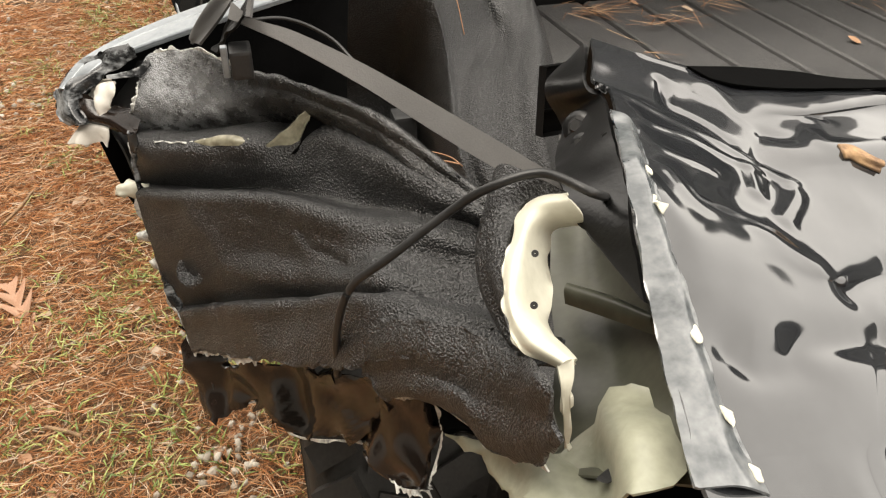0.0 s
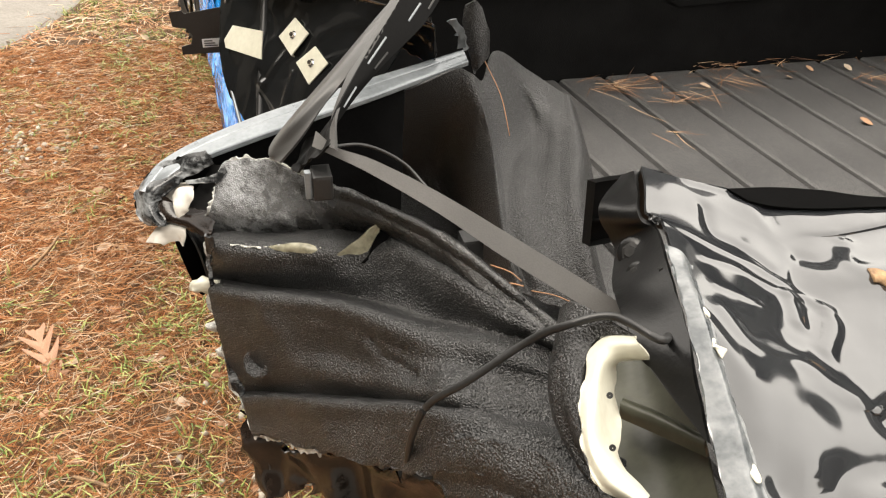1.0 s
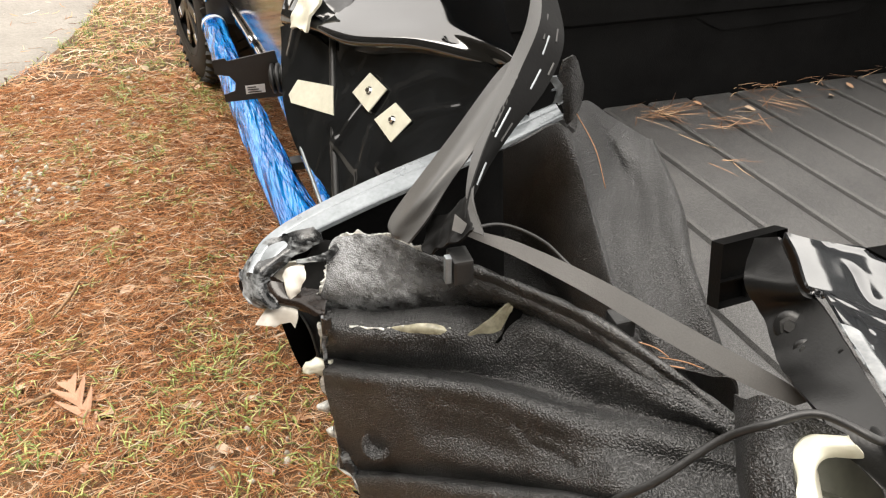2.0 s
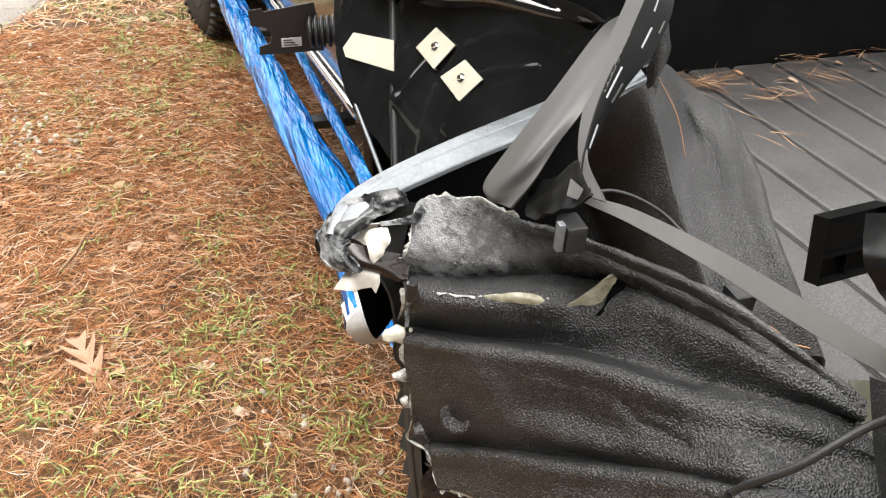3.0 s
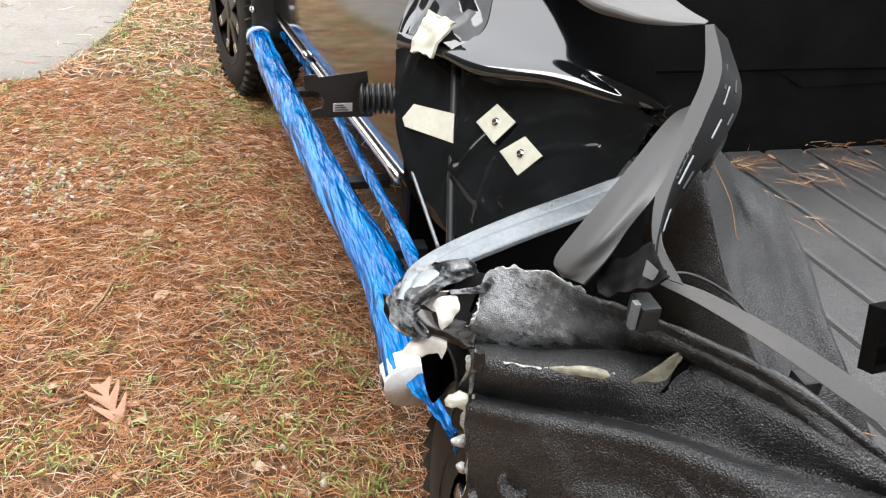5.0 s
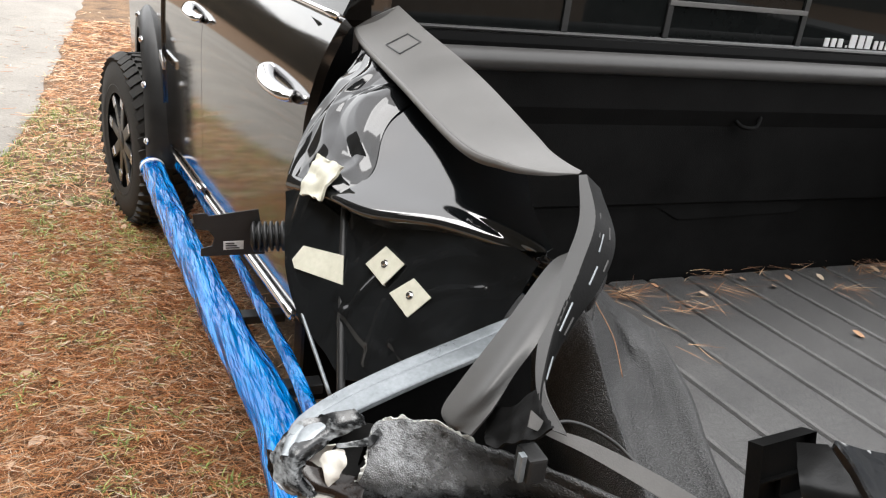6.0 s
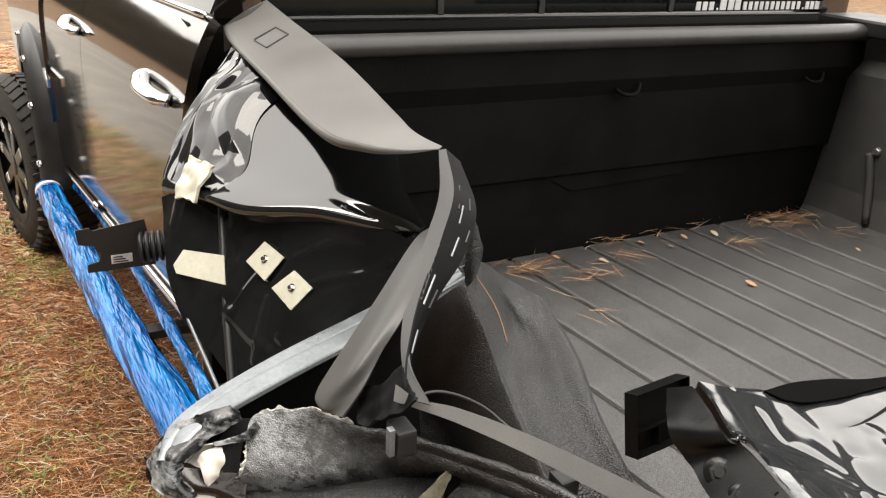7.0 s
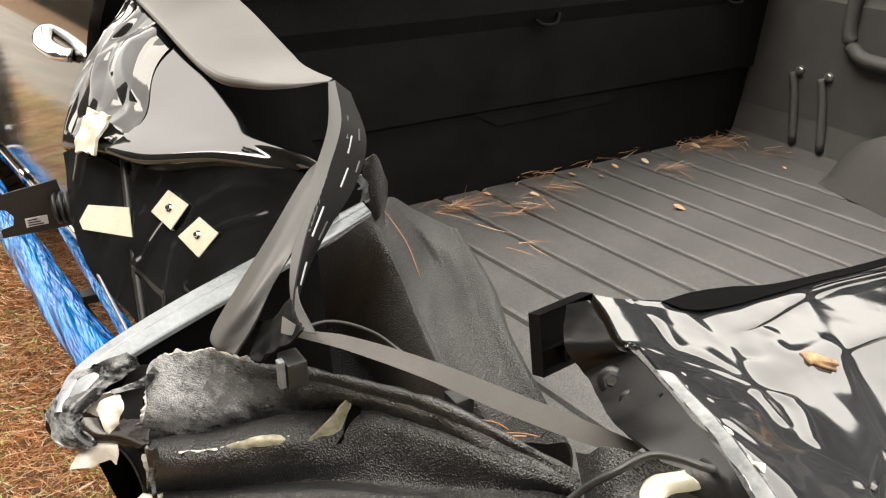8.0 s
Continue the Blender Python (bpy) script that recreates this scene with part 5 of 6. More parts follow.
part("torn_strut", sheet(loft(STRUT_CURVES, 30, 8, 0.002, 0.01, 0.002, 10, "all")), SCUFF, liner, "torn pale strip at the corner", smooth=True, thick=0.0015)
part("curled_flap", sheet(loft(CUP_CURVES, 30, 20, 0.002, 0.014, 0.002, 11, "all")), PRIMED, liner, "curled torn flap in cream primer", smooth=True, thick=0.0015)
# Black patch standing for the shade inside the curled flap.
part("opening_patch", sheet(loft(GAP_CURVES, 14, 8, 0.001, 0.02, 0.002, 12, "all")), DARK_FILL, liner, smooth=True, thick=0.001)
part("split_seam", sheet(loft(SEAM_CURVES, 40, 14, 0.0012, 0.012, 0.0008, 13, "all")), PRIMED, liner, "split seam showing cream primer", smooth=True, thick=0.0015)
part("hanging_skin", sheet(loft(SKIRT_CURVES, 44, 16, 0.02, 0.045, 0.014, 12, "all")), TORNSKIN, truck, "torn glossy outer skin hanging under the liner", crisp=0.4, smooth=True, thick=0.002)
part("hanging_shred", sheet(loft(SKIRT2_CURVES, 24, 18, 0.02, 0.045, 0.012, 13, "all")), TORNSKIN, truck, "torn strip of glossy skin", crisp=0.4, smooth=True, thick=0.002)

# outer bed side: buckled skin, dark recess with brackets
SIDE_TOP = [(-0.29, 1.36, 1.44), (-0.28, 1.2, 1.43), (-0.225, 1.0, 1.436), (-0.22, 0.85, 1.393), (-0.245, 0.74, 1.345), (-0.252, 0.66, 1.318)]
SIDE_UPPER = [(-0.345, 1.28, 1.405), (-0.325, 1.13, 1.41), (-0.3, 0.97, 1.377), (-0.28, 0.85, 1.353), (-0.27, 0.75, 1.329), (-0.26, 0.665, 1.311)]
SIDE_WAIST = [(-0.43, 1.19, 1.34), (-0.405, 1.08, 1.345), (-0.37, 0.96, 1.328), (-0.345, 0.87, 1.317), (-0.31, 0.79, 1.315), (-0.268, 0.69, 1.304)]
SIDE_LOW = [(-0.492, 1.11, 1.255), (-0.478, 1.05, 1.268), (-0.455, 0.965, 1.282), (-0.42, 0.885, 1.284), (-0.345, 0.8, 1.296), (-0.272, 0.7, 1.295)]
SIDE_LIP = [(p[0] + 0.02, p[1] + 0.008, p[2] - 0.022) for p in SIDE_LOW]
skin = part("bed_side_skin", sheet(loft([SIDE_TOP, SIDE_UPPER, SIDE_WAIST, SIDE_LOW, SIDE_LIP], 100, 90, 0.002, 0.12, 0, 14)), PAINT, truck, "buckled glossy black bed side skin mirroring the sky", smooth=True, thick=0.002)
recess = part("wheel_arch_panel", sheet(creases(loft(DARK_CURVES, 170, 130, 0.008, 0.07, 0, 15), 44, 4, 0.008, 0.0028)), RECESS, truck, "dark panel under creased film inside the bed side", smooth=True, thick=0.002)



def film_grid():
    """Sharp-creased film over the forward end of the skin."""
    g = loft([SIDE_TOP, SIDE_UPPER, SIDE_WAIST, SIDE_LOW], 120, 90)
    n = np.cross(np.gradient(g, axis=0), np.gradient(g, axis=1))
    n /= np.linalg.norm(n, axis=2, keepdims=True) + 1e-9
    if n[40, 40, 0] > 0:
        n = -n

    def fold(v):
        return abs((v % 2.0) - 1.0)

    out = []
    for i in np.linspace(6, 87, 110):
        f = (i - 6) / 81
        row = []
        for s in np.linspace(0.0, 1, 80):
            u = s * (0.22 + 0.2 * f + 0.03 * math.sin(9 * f)) * 119
            j, k = int(u), int(i)
            p = g[k, j] + (u - j) * (g[k, j + 1] - g[k, j]) + (i - k) * (g[k + 1, j] - g[k, j])
            q = Vector((s * 2.2, f * 2.6, 1.0))
            w1, w2 = noise.noise(q), noise.noise(q + Vector((4, 9, 2)))
            h = 0.0075 * fold(3.1 * s - 1.7 * f + 1.6 * w1) + 0.005 * fold(4.3 * f + 2.3 * s + 1.9 * w2) + 0.0022 * fold(9 * s + 3 * f + 2.5 * w2)
            row.append(p + n[k, j] * (0.002 + h * min(1, 5 * (1 - s) + 0.15)))
        out.append(row)
    return sheet(out)


# Creased overlay, kept dark to stand for shade and reflection under the cap.
SHADE = [[(-0.32, 0.795, 1.309), (-0.282, 0.735, 1.309), (-0.245, 0.655, 1.305)], [(-0.31, 0.775, 1.285), (-0.278, 0.722, 1.278), (-0.242, 0.652, 1.268)], [(-0.3, 0.755, 1.262), (-0.268, 0.705, 1.245), (-0.24, 0.65, 1.235)]]
part("creased_corner", sheet(creases(loft(SHADE, 90, 90, 0.01, 0.06, 0.003, 34, "all"), 12, 9, 0.006, 0.005)), RECESS, skin, "creased skin under the cap, made dark for shade", smooth=True, thick=0.001)
part("creased_film", film_grid(), CREASED, skin, "creased glossy film and torn paint", smooth=True, thick=0.0008)


def bracket(c, lip):
    n = (Vector(c[1]) - Vector(c[0])).cross(Vector(c[3]) - Vector(c[0])).normalized()
    b = part("bracket", plate(c, n, 0.002), CREAM, recess, "cream primed angle bracket with a bolt")
    i, j = lip
    part("bracket_lip", plate([c[i], c[j], Vector(c[j]) + n * 0.012, Vector(c[i]) + n * 0.012], (Vector(c[2]) - Vector(c[0])), 0.002), CREAM, recess)
    mid = (Vector(c[0]) + Vector(c[2])) / 2
    if n.y > 0:
        n = -n
    bolt("bolt", mid + n * 0.001, n, 0.0042, 0.006, CHROME, recess)
    part("washer", lathe([(0.004, 0.0015), (0.0062, 0.0015), (0.0066, 0)], mid + n * 0.001, n, 16), STEEL, recess)


bracket(BRK_CURVES[0], (0, 3)), bracket(BRK_CURVES[1], (0, 3))
part("arch_strap", plate(BRK_CURVES[2], (-0.6, -0.6, 0.5), 0.002), CREAM, recess, "bare cream metal strap")
part("foam_patch", sheet(loft(FOAM_CURVES, 16, 12, 0.006, 0.02, 0.005, 31, "all")), CREAM, skin, "torn pale foam tape", smooth=True, thick=0.004)
part("arch_edge", tube(BRK_CURVES[4], 0.003, 20, 8), EDGE, recess, smooth=True)
part("arch_post", tube(BRK_CURVES[5], 0.006, 20, 8), BLACK, recess, smooth=True)

# pale stripped sill between the recess and the crushed corner
SILL_A = [(-0.612, 0.522, 1.165), (-0.585, 0.562, 1.182), (-0.50, 0.588, 1.207), (-0.35, 0.625, 1.232), (-0.2, 0.667, 1.25)]
SILL_B = [(-0.597, 0.515, 1.165), (-0.56, 0.535, 1.188), (-0.48, 0.557, 1.205), (-0.34, 0.592, 1.228), (-0.2, 0.645, 1.245)]


def sill_row(f, dz=0.0, dy=0.0):
    return [((1 - f) * a[0] + f * b[0], (1 - f) * a[1] + f * b[1] + dy, (1 - f) * a[2] + f * b[2] + dz) for a, b in zip(SILL_A, SILL_B)]


part("bent_sill", sheet(loft([sill_row(0, -0.015, 0.003), sill_row(0, -0.003, 0.001), sill_row(0.04), sill_row(0.36), sill_row(0.4, -0.002), sill_row(0.44, -0.002), sill_row(0.48), sill_row(0.96), sill_row(1, -0.002), sill_row(1.0, -0.005)], 50, 60, 0.0015, 0.08)), EDGE, truck, "pale bare metal sill bent across the bed side", smooth=True, thick=0.002)
for k, (a, b, c) in enumerate((((-0.236, 0.612, 1.307), (-0.222, 0.622, 1.29), (-0.214, 0.64, 1.262)), ((-0.222, 0.636, 1.285), (-0.21, 0.645, 1.275), (-0.205, 0.65, 1.256)))):
    part("torn_sliver", sheet(loft([[a, b, c], [tuple(Vector(p) + Vector((0.009 - 0.003 * k, -0.002, 0.004))) for p in (a, b, c)]], 24, 6, 0.004, 0.012, 0.004, 80 + k, "all")), EDGE, truck, "torn sliver of pale metal", smooth=True, thick=0.001)
part("sill_groove", tube([Vector(p) for p in sill_row(0.42, -0.0015)[1:]], 0.0016, 30, 6), BLACK, truck, smooth=True)

# Black sheet added behind the torn corner for the cavity's shade.
part("cavity_backing", sheet(loft(CAVITY_CURVES, 20, 20, 0.004, 0.05)), BLACK, truck, smooth=True, thick=0.002)
# Near-black sheet added for the deep shade between sill and liner.
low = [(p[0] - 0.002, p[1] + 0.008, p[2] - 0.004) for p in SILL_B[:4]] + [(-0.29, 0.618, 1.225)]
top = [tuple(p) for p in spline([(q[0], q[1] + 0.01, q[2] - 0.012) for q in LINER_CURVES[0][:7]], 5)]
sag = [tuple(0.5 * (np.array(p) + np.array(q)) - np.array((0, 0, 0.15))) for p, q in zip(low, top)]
part("shade_backing", sheet(loft([low, sag, top], 40, 24, 0.004, 0.06)), DARK_FILL, truck, smooth=True, thick=0.002)

# ---- bed rail cap, peeled off and twisted ----
cap = thing("bed_rail_cap", (-0.3, 1.0, 1.4), "grey plastic bed rail cap bent and peeled off the bed side", "rail cap")
CAP_OUT = [(-0.306, 1.427, 1.455), (-0.322, 1.323, 1.448), (-0.347, 1.025, 1.443), (-0.365, 0.742, 1.434), (-0.34, 0.665, 1.431), (-0.303, 0.635, 1.429), (-0.256, 0.628, 1.428)]
CAP_IN = [(-0.229, 1.40, 1.505), (-0.222, 1.27, 1.485), (-0.232, 1.0, 1.465), (-0.262, 0.74, 1.446), (-0.268, 0.68, 1.44), (-0.262, 0.65, 1.435), (-0.25, 0.632, 1.43)]
TAPER = (1, 1, 1, 1, 0.75, 0.4, 0.05)


def cap_row(line, dx, dz):
    return [(p[0] + dx * k, p[1], p[2] + dz * k) for p, k in zip(line, TAPER)]


def between(f, dz=0.0):
    return [tuple((1 - f) * np.array(a) + f * np.array(b) + np.array((0, 0, dz * k))) for a, b, k in zip(CAP_OUT, CAP_IN, TAPER)]


part("cap_top", sheet(loft([cap_row(CAP_OUT, 0.004, -0.013), cap_row(CAP_OUT, 0.001, -0.01), cap_row(CAP_OUT, -0.001, -0.006), cap_row(CAP_OUT, 0.0, -0.002), between(0.02), between(0.06, 0.001), between(0.4, 0.003), between(0.75, 0.003), between(0.92, 0.002), CAP_IN, cap_row(CAP_IN, 0.004, -0.008), cap_row(CAP_IN, 0.006, -0.025)], 80, 60)), CAP, cap, smooth=True, thick=0.002)
def cap_point(f, y):
    line = spline(between(f, 0.003), 200)
    return tuple(line[np.argmin(abs(line[:, 1] - y))] + np.array((0, 0, 0.001)))


pocket = [cap_point(f, y) for f, y in ((0.25, 1.235), (0.68, 1.265), (0.72, 1.195), (0.3, 1.165), (0.25, 1.235))]
for a, b in zip(pocket, pocket[1:]):
    part("pocket_seam", tube([a, b], 0.0013, 4, 6), BLACK, cap)
part("end_lip", sheet(loft([CAP_OUT[:1] + [(-0.275, 1.392, 1.486)] + CAP_IN[:1], [(p[0], p[1] + 0.004, p[2] - 0.05) for p in CAP_OUT[:1] + [(-0.275, 1.392, 1.486)] + CAP_IN[:1]]], 12, 6)), CAP, cap, smooth=True, thick=0.003)
# Band, underside and inner fold have their shade in darker plastic colours.
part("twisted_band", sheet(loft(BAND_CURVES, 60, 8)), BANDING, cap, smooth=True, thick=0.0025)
back = part("band_underside", sheet(loft(BACK_CURVES, 40, 8)), PLASTIC, cap, "ribbed underside, blackened for shade", smooth=True, thick=0.002)
g = loft(BACK_CURVES, 40, 8)
for k, (i, j0, j1) in enumerate(((2, 6, 10), (3, 9, 12), (5, 7, 9), (4, 14, 17), (6, 12, 14), (2, 20, 24), (5, 22, 25), (3, 28, 32))):
    part("rib", tube([g[i][j0], g[i][j1]], 0.0011, 4, 6), EDGE if k % 2 else RAIL, back)
part("broad_fold", sheet(loft(LEAF_CURVES, 60, 20)), BANDING, cap, "inner face of the bent cap, shade in its grey", smooth=True, thick=0.0025)
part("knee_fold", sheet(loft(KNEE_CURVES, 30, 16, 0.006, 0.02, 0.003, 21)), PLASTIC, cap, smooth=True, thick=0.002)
part("lower_band", sheet(loft(STRAP_CURVES, 70, 10)), STRAPPING, cap, smooth=True, thick=0.003)
part("clip_tab", box(-0.441, -0.435, 0.348, 0.356, 1.238, 1.266, 0.0015), EDGE, cap, "pale metal clip")
part("clip_block", box(-0.434, -0.415, 0.345, 0.372, 1.236, 1.262, 0.003), BLACK, cap)
part("band_clip", box(-0.306, -0.286, 0.27, 0.292, 1.196, 1.222, 0.003), BLACK, cap)
part("loose_cord", tube(CORD_CURVES[0], 0.0017, 40, 6), BLACK, cap, "thin black cord", smooth=True)

# ---- tailgate ----
gate = thing("tailgate", (0.4, 0.1, 1.1), "crumpled glossy black tailgate lying flattened over the bed", "tailgate")
def run_on(c):
    """The row carried on to the far end of the gate."""
    a, b = Vector(c[-3]), Vector(c[-1])
    e = b + (b - a).normalized() * 0.09
    return c + [tuple(e), tuple(e + Vector((0.3, 0.0, -0.03))), tuple(e + Vector((0.95, 0.02, -0.07)))]


GATE_ALL = [run_on(c) for c in GATE_CURVES]
GATE_ALL.append([tuple(Vector(p) + Vector((-0.01, -0.16, -0.03))) for p in GATE_ALL[-1]])
DENT_WIDTH = (0.006, 0.008, 0.016, 0.005, 0.005, 0.012, 0.01, 0.012, 0.006, 0.008, 0.008, 0.01)
DENT_HEIGHT = (0.0012, 0.0025, -0.006, 0.001, 0.001, 0.002, 0.0016, -0.004, 0.0015, -0.002, 0.0018, -0.002)
part("outer_skin", sheet(ridges(loft(GATE_ALL, 260, 210, 0.0012, 0.05, 0, 17), list(zip(DENT_CURVES, DENT_WIDTH, DENT_HEIGHT)))), GATE, gate, "dented glossy skin mirroring the sky", smooth=True, thick=0.003)
# Taped, scraped flange; its pale tone also carries reflected sky.
FLANGE = material("taped_pale_flange", (0.04, 0.048, 0.053), (0.21, 0.22, 0.225), 0.14, grain=120, bump=0.1, depth=0.001, scale=32, ior=1.75, stretch=(0.7, 0.7, 1.6), lo=0.34, hi=0.66)
FL_A = [c[0] for c in GATE_CURVES[5:]]
FL_B = []
for k, c in enumerate(GATE_CURVES[5:]):
    f = 0.8 + 0.026 * k * k
    FL_B.append(tuple(Vector(c[int(f)]).lerp(Vector(c[int(f) + 1]), f % 1) + Vector((0, 0, 0.004))))
part("side_flange", sheet(loft([[tuple(Vector(p) + Vector((-0.004, 0, 0.004))) for p in FL_A], [tuple((Vector(a) + Vector(b)) / 2 + Vector((0, 0, 0.006))) for a, b in zip(FL_A, FL_B)], FL_B], 90, 24, 0.002, 0.03, 0.002, 18)), FLANGE, gate, "scraped flange, pale also for sky reflection", smooth=True, thick=0.002)
TRIM_ALL = [c + [tuple(Vector(c[-1]) + Vector((0.35, 0.0, -0.03))), tuple(Vector(c[-1]) + Vector((1.0, 0.02, -0.07)))] for c in TRIM_CURVES]
# Near-black strip added for the dark reflection along the front edge.
part("dark_front_strip", sheet(loft(TRIM_ALL, 60, 10, 0.001, 0.05)), DARK_FILL, gate, "near-black strip for the dark reflection along the gate's front edge", smooth=True, thick=0.002)
for k, (i, f, d) in enumerate(((1, 0.5, 0.004), (2, 0.6, 0.006), (5, 0.3, 0.0045), (6, 0.5, 0.006), (7, 0.6, 0.004))):
    q = Vector(FL_B[i]).lerp(Vector(FL_B[i + 1]), f) + Vector((-0.004, 0, 0.003))
    bm = bmesh.new()
    bmesh.ops.create_icosphere(bm, subdivisions=3, radius=d, matrix=Matrix.Translation(q) @ Matrix.Diagonal((0.7, 1.7, 0.3, 1)))
    for v in bm.verts:
        v.co += Vector(noise.noise_vector(v.co * 160 + Vector((k, 0, 0)))) * d * 0.55
    part("filler_chip", bm, CREAM, gate, "chipped cream filler", smooth=True)
part("front_lip", sheet(loft([GATE_ALL[0], [tuple(Vector(p) + Vector((0, 0.004, -0.06))) for p in GATE_ALL[0]]], 60, 8)), BLACK, gate, smooth=True, thick=0.003)
plate_0 = [(-0.12, 0.307, 1.256), (-0.148, 0.238, 1.253), (-0.14, 0.219, 1.248), (-0.165, 0.138, 1.25), (-0.193, 0.055, 1.249), (-0.206, -0.005, 1.223)]
plate_1 = [(-0.111, 0.348, 1.225), (-0.159, 0.294, 1.226), (-0.152, 0.263, 1.2), (-0.188, 0.192, 1.208), (-0.214, 0.122, 1.231), (-0.216, 0.068, 1.227)]
ends = part("end_plate", sheet(loft([plate_0, plate_1], 60, 16, 0.002, 0.04, 0.001, 19)), BRACKET, gate, "black end bracket with bolts", smooth=True, thick=0.004)
blk = box(0, 0.085, 0, 0.022, -0.071, 0)
blk.normal_update()
bmesh.ops.inset_individual(blk, faces=[f for f in blk.faces if f.normal.y < -0.9], thickness=0.003, depth=-0.014)
tilt = Matrix.Translation((-0.129, 0.375, 1.207)) @ Matrix(((0.995, 0.0, 0.11, 0), (0.1, 0.93, 0.35, 0), (0.0, -0.36, 0.93, 0), (0, 0, 0, 1)))
blk.transform(tilt)
end_block = part("end_block", blk, PLASTIC, gate, "ribbed black plastic end block")
for size in ((0.003, 0.082, 0.006, 0.014, -0.046, -0.044), (0.04, 0.042, 0.006, 0.014, -0.068, -0.046)):
    blk = box(*size)
    blk.transform(tilt)
    part("rib", blk, PLASTIC, end_block)
AWAY = (-0.7, -0.45, 0.55)
for p, r in zip([(-0.157, 0.227, 1.219), (-0.168, 0.193, 1.222), (-0.192, 0.104, 1.224)], (0.0065, 0.0045, 0.0075)):
    part("bolt_boss", lathe([(r * 1.1, 0.002), (r * 2.1, 0.0015), (r * 2.4, -0.002)], p, AWAY, 20), BRACKET, ends, smooth=True)
    bolt("bracket_bolt", p, AWAY, r, 0.007, BOLTED, ends, "dark steel hex bolt")
part("latch_guide", tube([(-0.158, 0.209, 1.225), (-0.161, 0.184, 1.231), (-0.171, 0.159, 1.232), (-0.181, 0.146, 1.23)], 0.004, 30, 8, 0.7), BRACKET, ends, "curved pressed guide", smooth=True)
part("pressed_arc", tube([(-0.168, 0.14, 1.241), (-0.169, 0.126, 1.233), (-0.181, 0.115, 1.228)], 0.0035, 24, 8, 0.7), BRACKET, ends, smooth=True)
part("latch_steel", tube([(-0.183, 0.183, 1.212), (-0.179, 0.178, 1.217), (-0.182, 0.17, 1.218)], 0.004, 14, 8, 1.0, 0.6), STEEL, ends, "worn steel latch end", smooth=True)
bolt("rivet", (-0.163, 0.16, 1.245), AWAY, 0.004, 0.005, BRACKET, ends)

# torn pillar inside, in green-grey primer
# Pillar and beam take the primer with shade in its colour.
pillar = part("pillar_inside", sheet(loft(GREEN_CURVES, 50, 50, 0.005, 0.09, 0, 22)), OLIVE, truck, "torn rear pillar in olive primer, darkened for shade", smooth=True, thick=0.002)
part("crumpled_sheet", sheet(loft(GREEN2_CURVES, 18, 10, 0.02, 0.05, 0.008, 23, "all")), GREEN, truck, "crumpled sheet metal in green-grey primer", crisp=0.3, smooth=True, thick=0.002)
# Black patches stand for deep shade within the crumpled metal.
for k, (q, s) in enumerate((((-0.215, 0.0, 1.108), 0.012), ((-0.27, 0.0, 1.085), 0.01), ((-0.236, -0.055, 1.135), 0.014))):
    part("hole_patch", sheet(loft([[(q[0] - s, q[1], q[2]), (q[0], q[1] + s * 0.4, q[2] + 0.003), (q[0] + s, q[1] + s * 0.3, q[2] + 0.002)], [(q[0] - s * 0.6, q[1] - s * 0.7, q[2] + 0.004), (q[0], q[1] - s * 0.6, q[2] + 0.006), (q[0] + s * 0.8, q[1] - s * 0.4, q[2] + 0.006)]], 12, 8, 0, 0.05, 0.004, 70 + k, "all")), BLACK, pillar)
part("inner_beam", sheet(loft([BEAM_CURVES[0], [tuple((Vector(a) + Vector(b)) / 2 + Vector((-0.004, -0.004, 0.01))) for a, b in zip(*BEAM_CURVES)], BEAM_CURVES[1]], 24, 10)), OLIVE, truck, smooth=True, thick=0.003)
part("blue_black_shard", sheet(loft(BLUE_CURVES, 24, 14, 0.006, 0.04, 0.004, 24)), PAINT, truck, smooth=True, thick=0.002)

# ---- tailgate cable ----
cable = part("tailgate_cable", tube(CABLE_CURVES[0] + [(-0.175, 0.115, 1.22)], 0.0033, 90, 10), BLACK, None, "", smooth=True)
tagged(cable, "black rubber-coated cable looped over the torn liner", "cable")

# ---- side step in blue film ----
step = thing("side_step", (-0.55, 2.4, 0.4), "oval side step tube wrapped in crinkled blue film", "side step")
STEP = [(-0.482, 0.91, 0.691), (-0.468, 1.1, 0.675), (-0.456, 1.3, 0.655), (-0.497, 1.83, 0.605), (-0.552, 2.8, 0.52), (-0.58, 3.6, 0.45)]
part("tube", tube(STEP, 0.05, 200, 30, 0.85, 0.16), FILM, step, smooth=True)
part("end_wrap", tube([(-0.5775, 3.5, 0.459), (-0.579, 3.55, 0.455), (-0.581, 3.61, 0.45)], 0.053, 10, 24, 0.85, 0.08), FILM, step, smooth=True)
part("far_tape", tube([(-0.579, 3.535, 0.456), (-0.5795, 3.55, 0.455), (-0.58, 3.57, 0.453)], 0.0545, 6, 24, 0.85, 0.05), WHITE, step, "white tape round the film end", smooth=True)
part("near_tape", tube([(-0.482, 0.9, 0.692), (-0.481, 0.925, 0.69), (-0.48, 0.955, 0.687)], 0.0515, 16, 24, 0.85, 0.14), WHITE, step, "white tape round the film end", smooth=True)
for y, z in ((1.42, 0.645), (1.85, 0.6), (2.7, 0.53)):
    part("step_bracket", box(-0.5, -0.33, y - 0.022, y + 0.022, z - 0.012, z + 0.012, 0.004), BLACK, step)

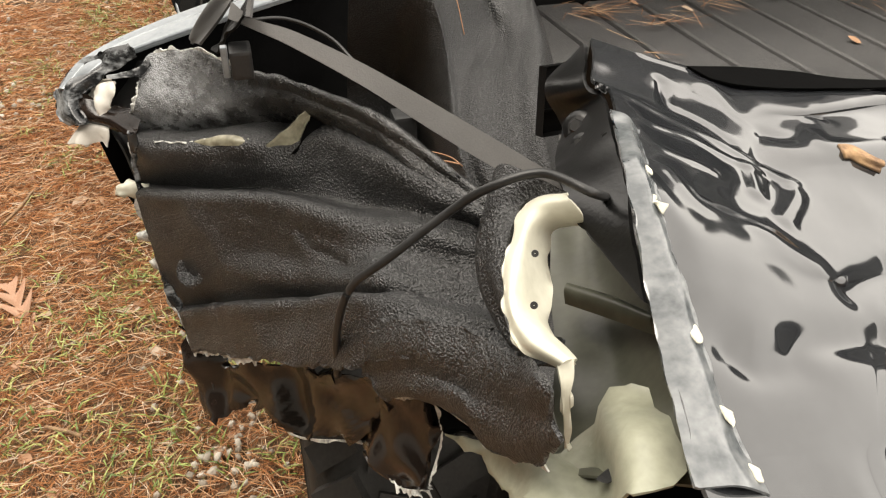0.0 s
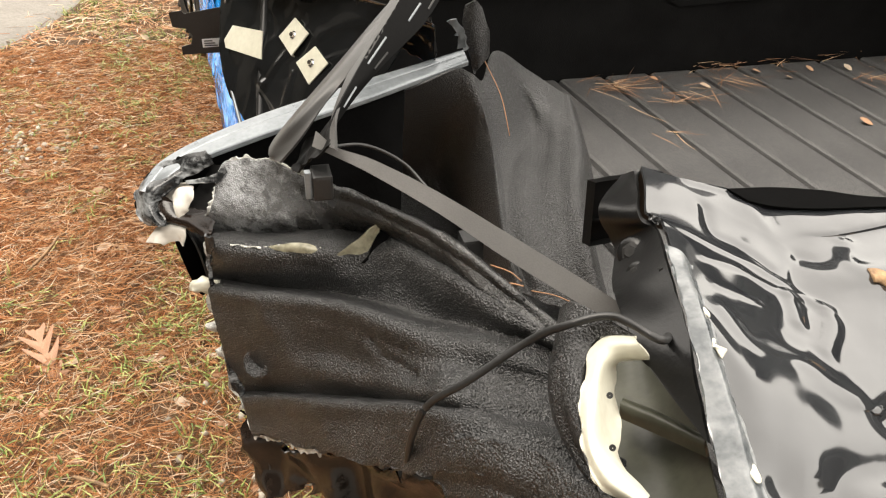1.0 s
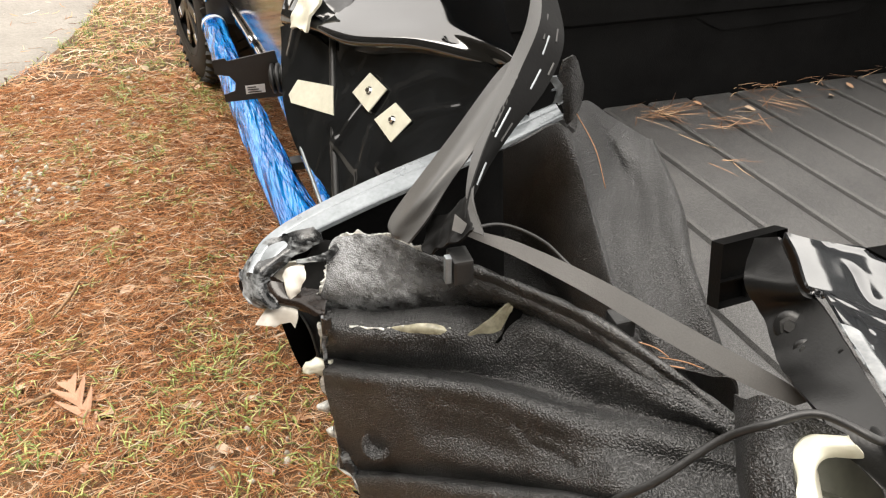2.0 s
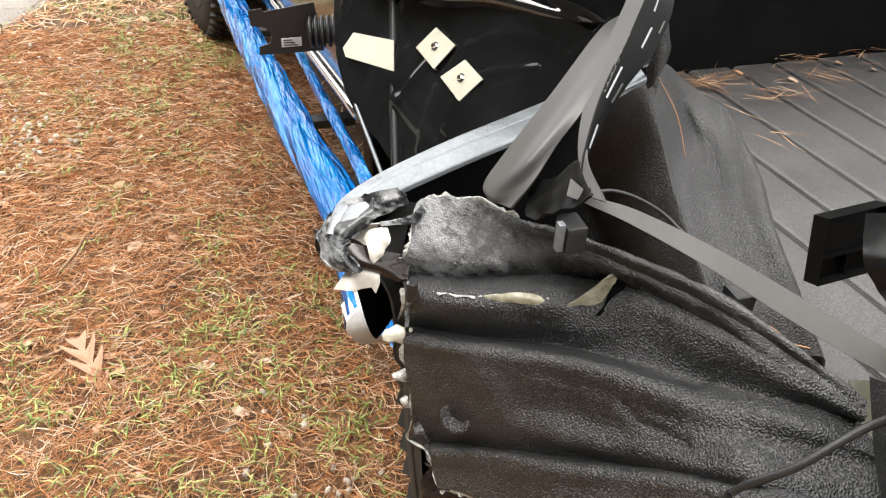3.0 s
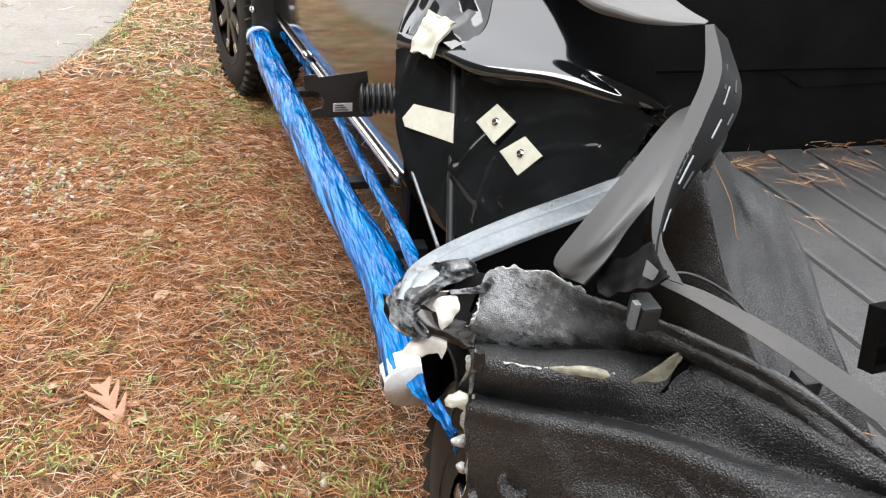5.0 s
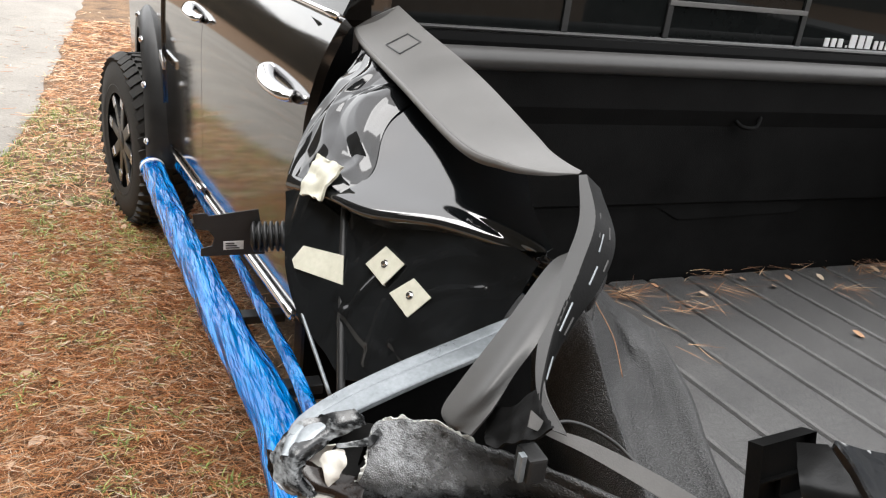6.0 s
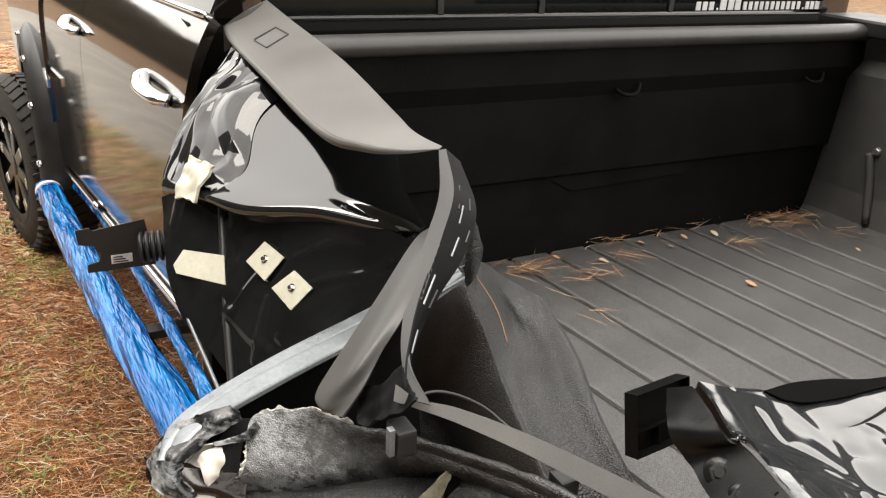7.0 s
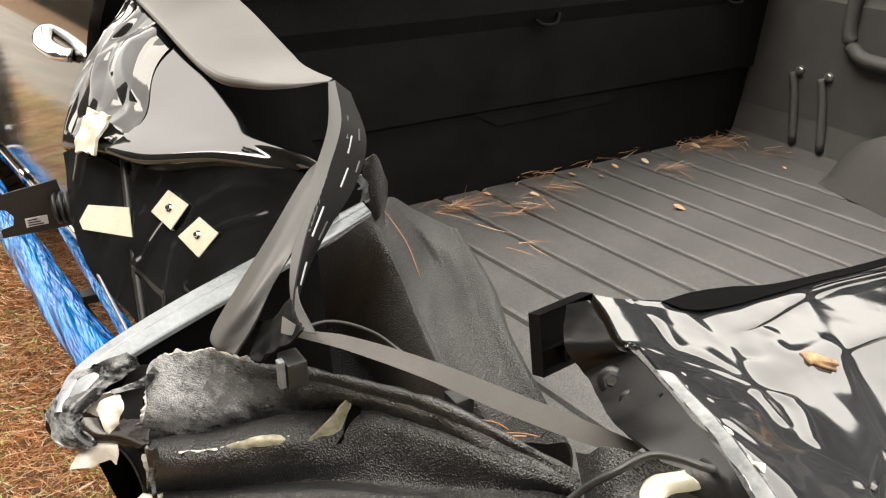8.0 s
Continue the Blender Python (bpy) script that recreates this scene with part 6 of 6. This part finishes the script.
part("film_tail", sheet(loft([[(-0.52, 0.95, 0.7), (-0.485, 0.87, 0.7), (-0.455, 0.8, 0.69), (-0.44, 0.76, 0.66)], [(-0.49, 0.95, 0.725), (-0.46, 0.87, 0.715), (-0.44, 0.8, 0.7), (-0.435, 0.76, 0.665)], [(-0.45, 0.95, 0.7), (-0.44, 0.87, 0.69), (-0.43, 0.8, 0.675), (-0.432, 0.76, 0.655)]], 40, 16, 0.014, 0.04, 0.006, 77)), FILM, step, "loose twisted end of the blue film", smooth=True, thick=0.001)
part("inner_blue_strip", tube([(-0.44, 1.05, 0.82), (-0.42, 1.4, 0.75), (-0.415, 1.85, 0.673), (-0.416, 2.4, 0.6), (-0.436, 3.0, 0.528), (-0.474, 3.6, 0.46)], 0.015, 120, 14, 1.0, 0.2), FILM, step, "slim blue strip between step and door", smooth=True)

# ---- bumper bracket sticking out with its bellows ----
stub = thing("mounting_bracket", (-0.52, 1.38, 1.0), "black steel mounting plate with a sticker and a rubber bellows", "bracket")
PL = [(x, 1.39 - 0.1 * (x + 0.55), z) for x, z in [(-0.615, 1.085), (-0.59, 1.088), (-0.585, 1.082), (-0.49, 1.098), (-0.475, 1.0), (-0.60, 0.995), (-0.6, 1.012), (-0.578, 1.018), (-0.574, 1.035), (-0.585, 1.05), (-0.612, 1.055)]]
part("plate", plate(PL, (0, -1, 0.2), 0.006, 0.001), BLACK, stub)
part("sticker", plate([(x, 1.3885 - 0.1 * (x + 0.55), z) for x, z in ((-0.557, 1.01), (-0.518, 1.012), (-0.518, 1.03), (-0.557, 1.028))], (0, -1, 0), 0.001), WHITE, stub, "small grey label with unreadable print")
for k in range(3):
    part("print_bar", plate([(x, 1.3872 - 0.1 * (x + 0.55), 1.0135 + 0.005 * k + z) for x, z in ((-0.553, 0), (-0.526 - 0.005 * k, 0.0005), (-0.526 - 0.005 * k, 0.0025), (-0.553, 0.002))], (0, -1, 0), 0.0005), BLACK, stub)
for k in range(6):
    part("bellows_ring", lathe([(0.022, -0.005), (0.03, -0.002), (0.031, 0.002), (0.022, 0.005)], (-0.50 + 0.011 * k, 1.37 - 0.003 * k, 1.045 + 0.001 * k), (1, -0.25, 0.1), 24), BLACK, stub, smooth=True)
part("sleeve", tube([(-0.505, 1.372, 1.045), (-0.47, 1.362, 1.048), (-0.42, 1.35, 1.05)], 0.021, 8, 16), BLACK, stub, smooth=True)

# ---- litter on the bed and the tailgate ----
def lay_leaf(x, y, z, s, a, label="small dry leaf lying on the truck bed"):
    ob = new("leaf", small[int(a) % 4])
    ob.matrix_basis = pose(x, y, z, 10, -8, a) @ Matrix.Diagonal((s, s, s, 1))
    tagged(ob, label, "leaf", "leaves on the bed")


for x, y, s, a in [(0.8, 1.0, 0.04, 40), (0.778, 1.251, 0.03, 110), (0.86, 1.29, 0.03, 20), (0.55, 1.24, 0.04, 75), (0.96, 1.28, 0.035, 10), (1.02, 1.27, 0.03, 160), (0.45, 1.3, 0.03, 63), (1.18, 1.3, 0.04, 31), (0.72, 1.3, 0.035, 95), (1.25, 1.05, 0.02, 12)]:
    lay_leaf(x, y, 0.906, s * 0.75, a)


def sprig(cx, cy, n, spread, aim, seed):
    r = random.Random(seed)
    bm = bmesh.new()
    for _ in range(n):
        a = radians(aim + r.gauss(0, 42))
        l = r.uniform(0.04, 0.11)
        o = Vector((cx + r.gauss(0, spread), cy + r.gauss(0, spread * 0.45), 0.905 + r.uniform(0, 0.012)))
        d = Vector((math.cos(a), math.sin(a), r.uniform(-0.05, 0.08)))
        s = Vector((-d.y, d.x, 0)) * 0.0009
        k = o + d * l * 0.5 + s * r.uniform(-5, 5)
        e = o + d * l
        v = [bm.verts.new(p) for p in (o - s, o + s, k + s, k - s, e)]
        bm.faces.new(v[:4]), bm.faces.new((v[3], v[2], v[4]))
    return bm


for x, y, n, sp, aim, sd in [(0.33, 1.27, 46, 0.035, -25, 1), (0.45, 1.18, 26, 0.04, -35, 2), (0.62, 1.25, 14, 0.02, -35, 3), (0.95, 1.2, 12, 0.025, -30, 4), (1.27, 1.26, 70, 0.06, 160, 5), (1.2, 1.31, 36, 0.05, 10, 6), (1.3, 1.15, 8, 0.05, -40, 7), (0.33, 1.02, 5, 0.02, -50, 8), (0.62, 1.32, 20, 0.06, 0, 9), (0.9, 1.32, 24, 0.12, 0, 10)]:
    tagged(part("pine_needles", sprig(x, y, n, sp, aim, sd), OLD_NEEDLE), "drift of dry pine needles on the bed floor", "pine needles", "needles on the bed", kind="stuff")
for a, b, bow in (((-0.17, 0.665, 1.235), (-0.15, 0.6, 1.155), 0.004), ((-0.268, 0.3, 1.17), (-0.245, 0.27, 1.168), 0.003), ((-0.29, 0.235, 1.2), (-0.262, 0.222, 1.2), 0.002), ((-0.2, 0.35, 1.09), (-0.17, 0.31, 1.1), 0.003)):
    mid = (Vector(a) + Vector(b)) / 2 + Vector((bow, -bow, bow))
    tagged(part("pine_needle", tube([a, mid, b], 0.0007, 12, 5), OLD_NEEDLE, smooth=True), "single dry pine needle caught on the torn bed wall", "pine needle", "stray needles")
bark = part("bark_piece", tube([(0.078, 0.186, 1.188), (0.088, 0.184, 1.187), (0.1, 0.176, 1.182), (0.112, 0.17, 1.177)], 0.0078, 40, 16, 0.6, 1.5), BARK, None, smooth=True)
tagged(bark, "piece of light brown bark lying on the tailgate", "bark")
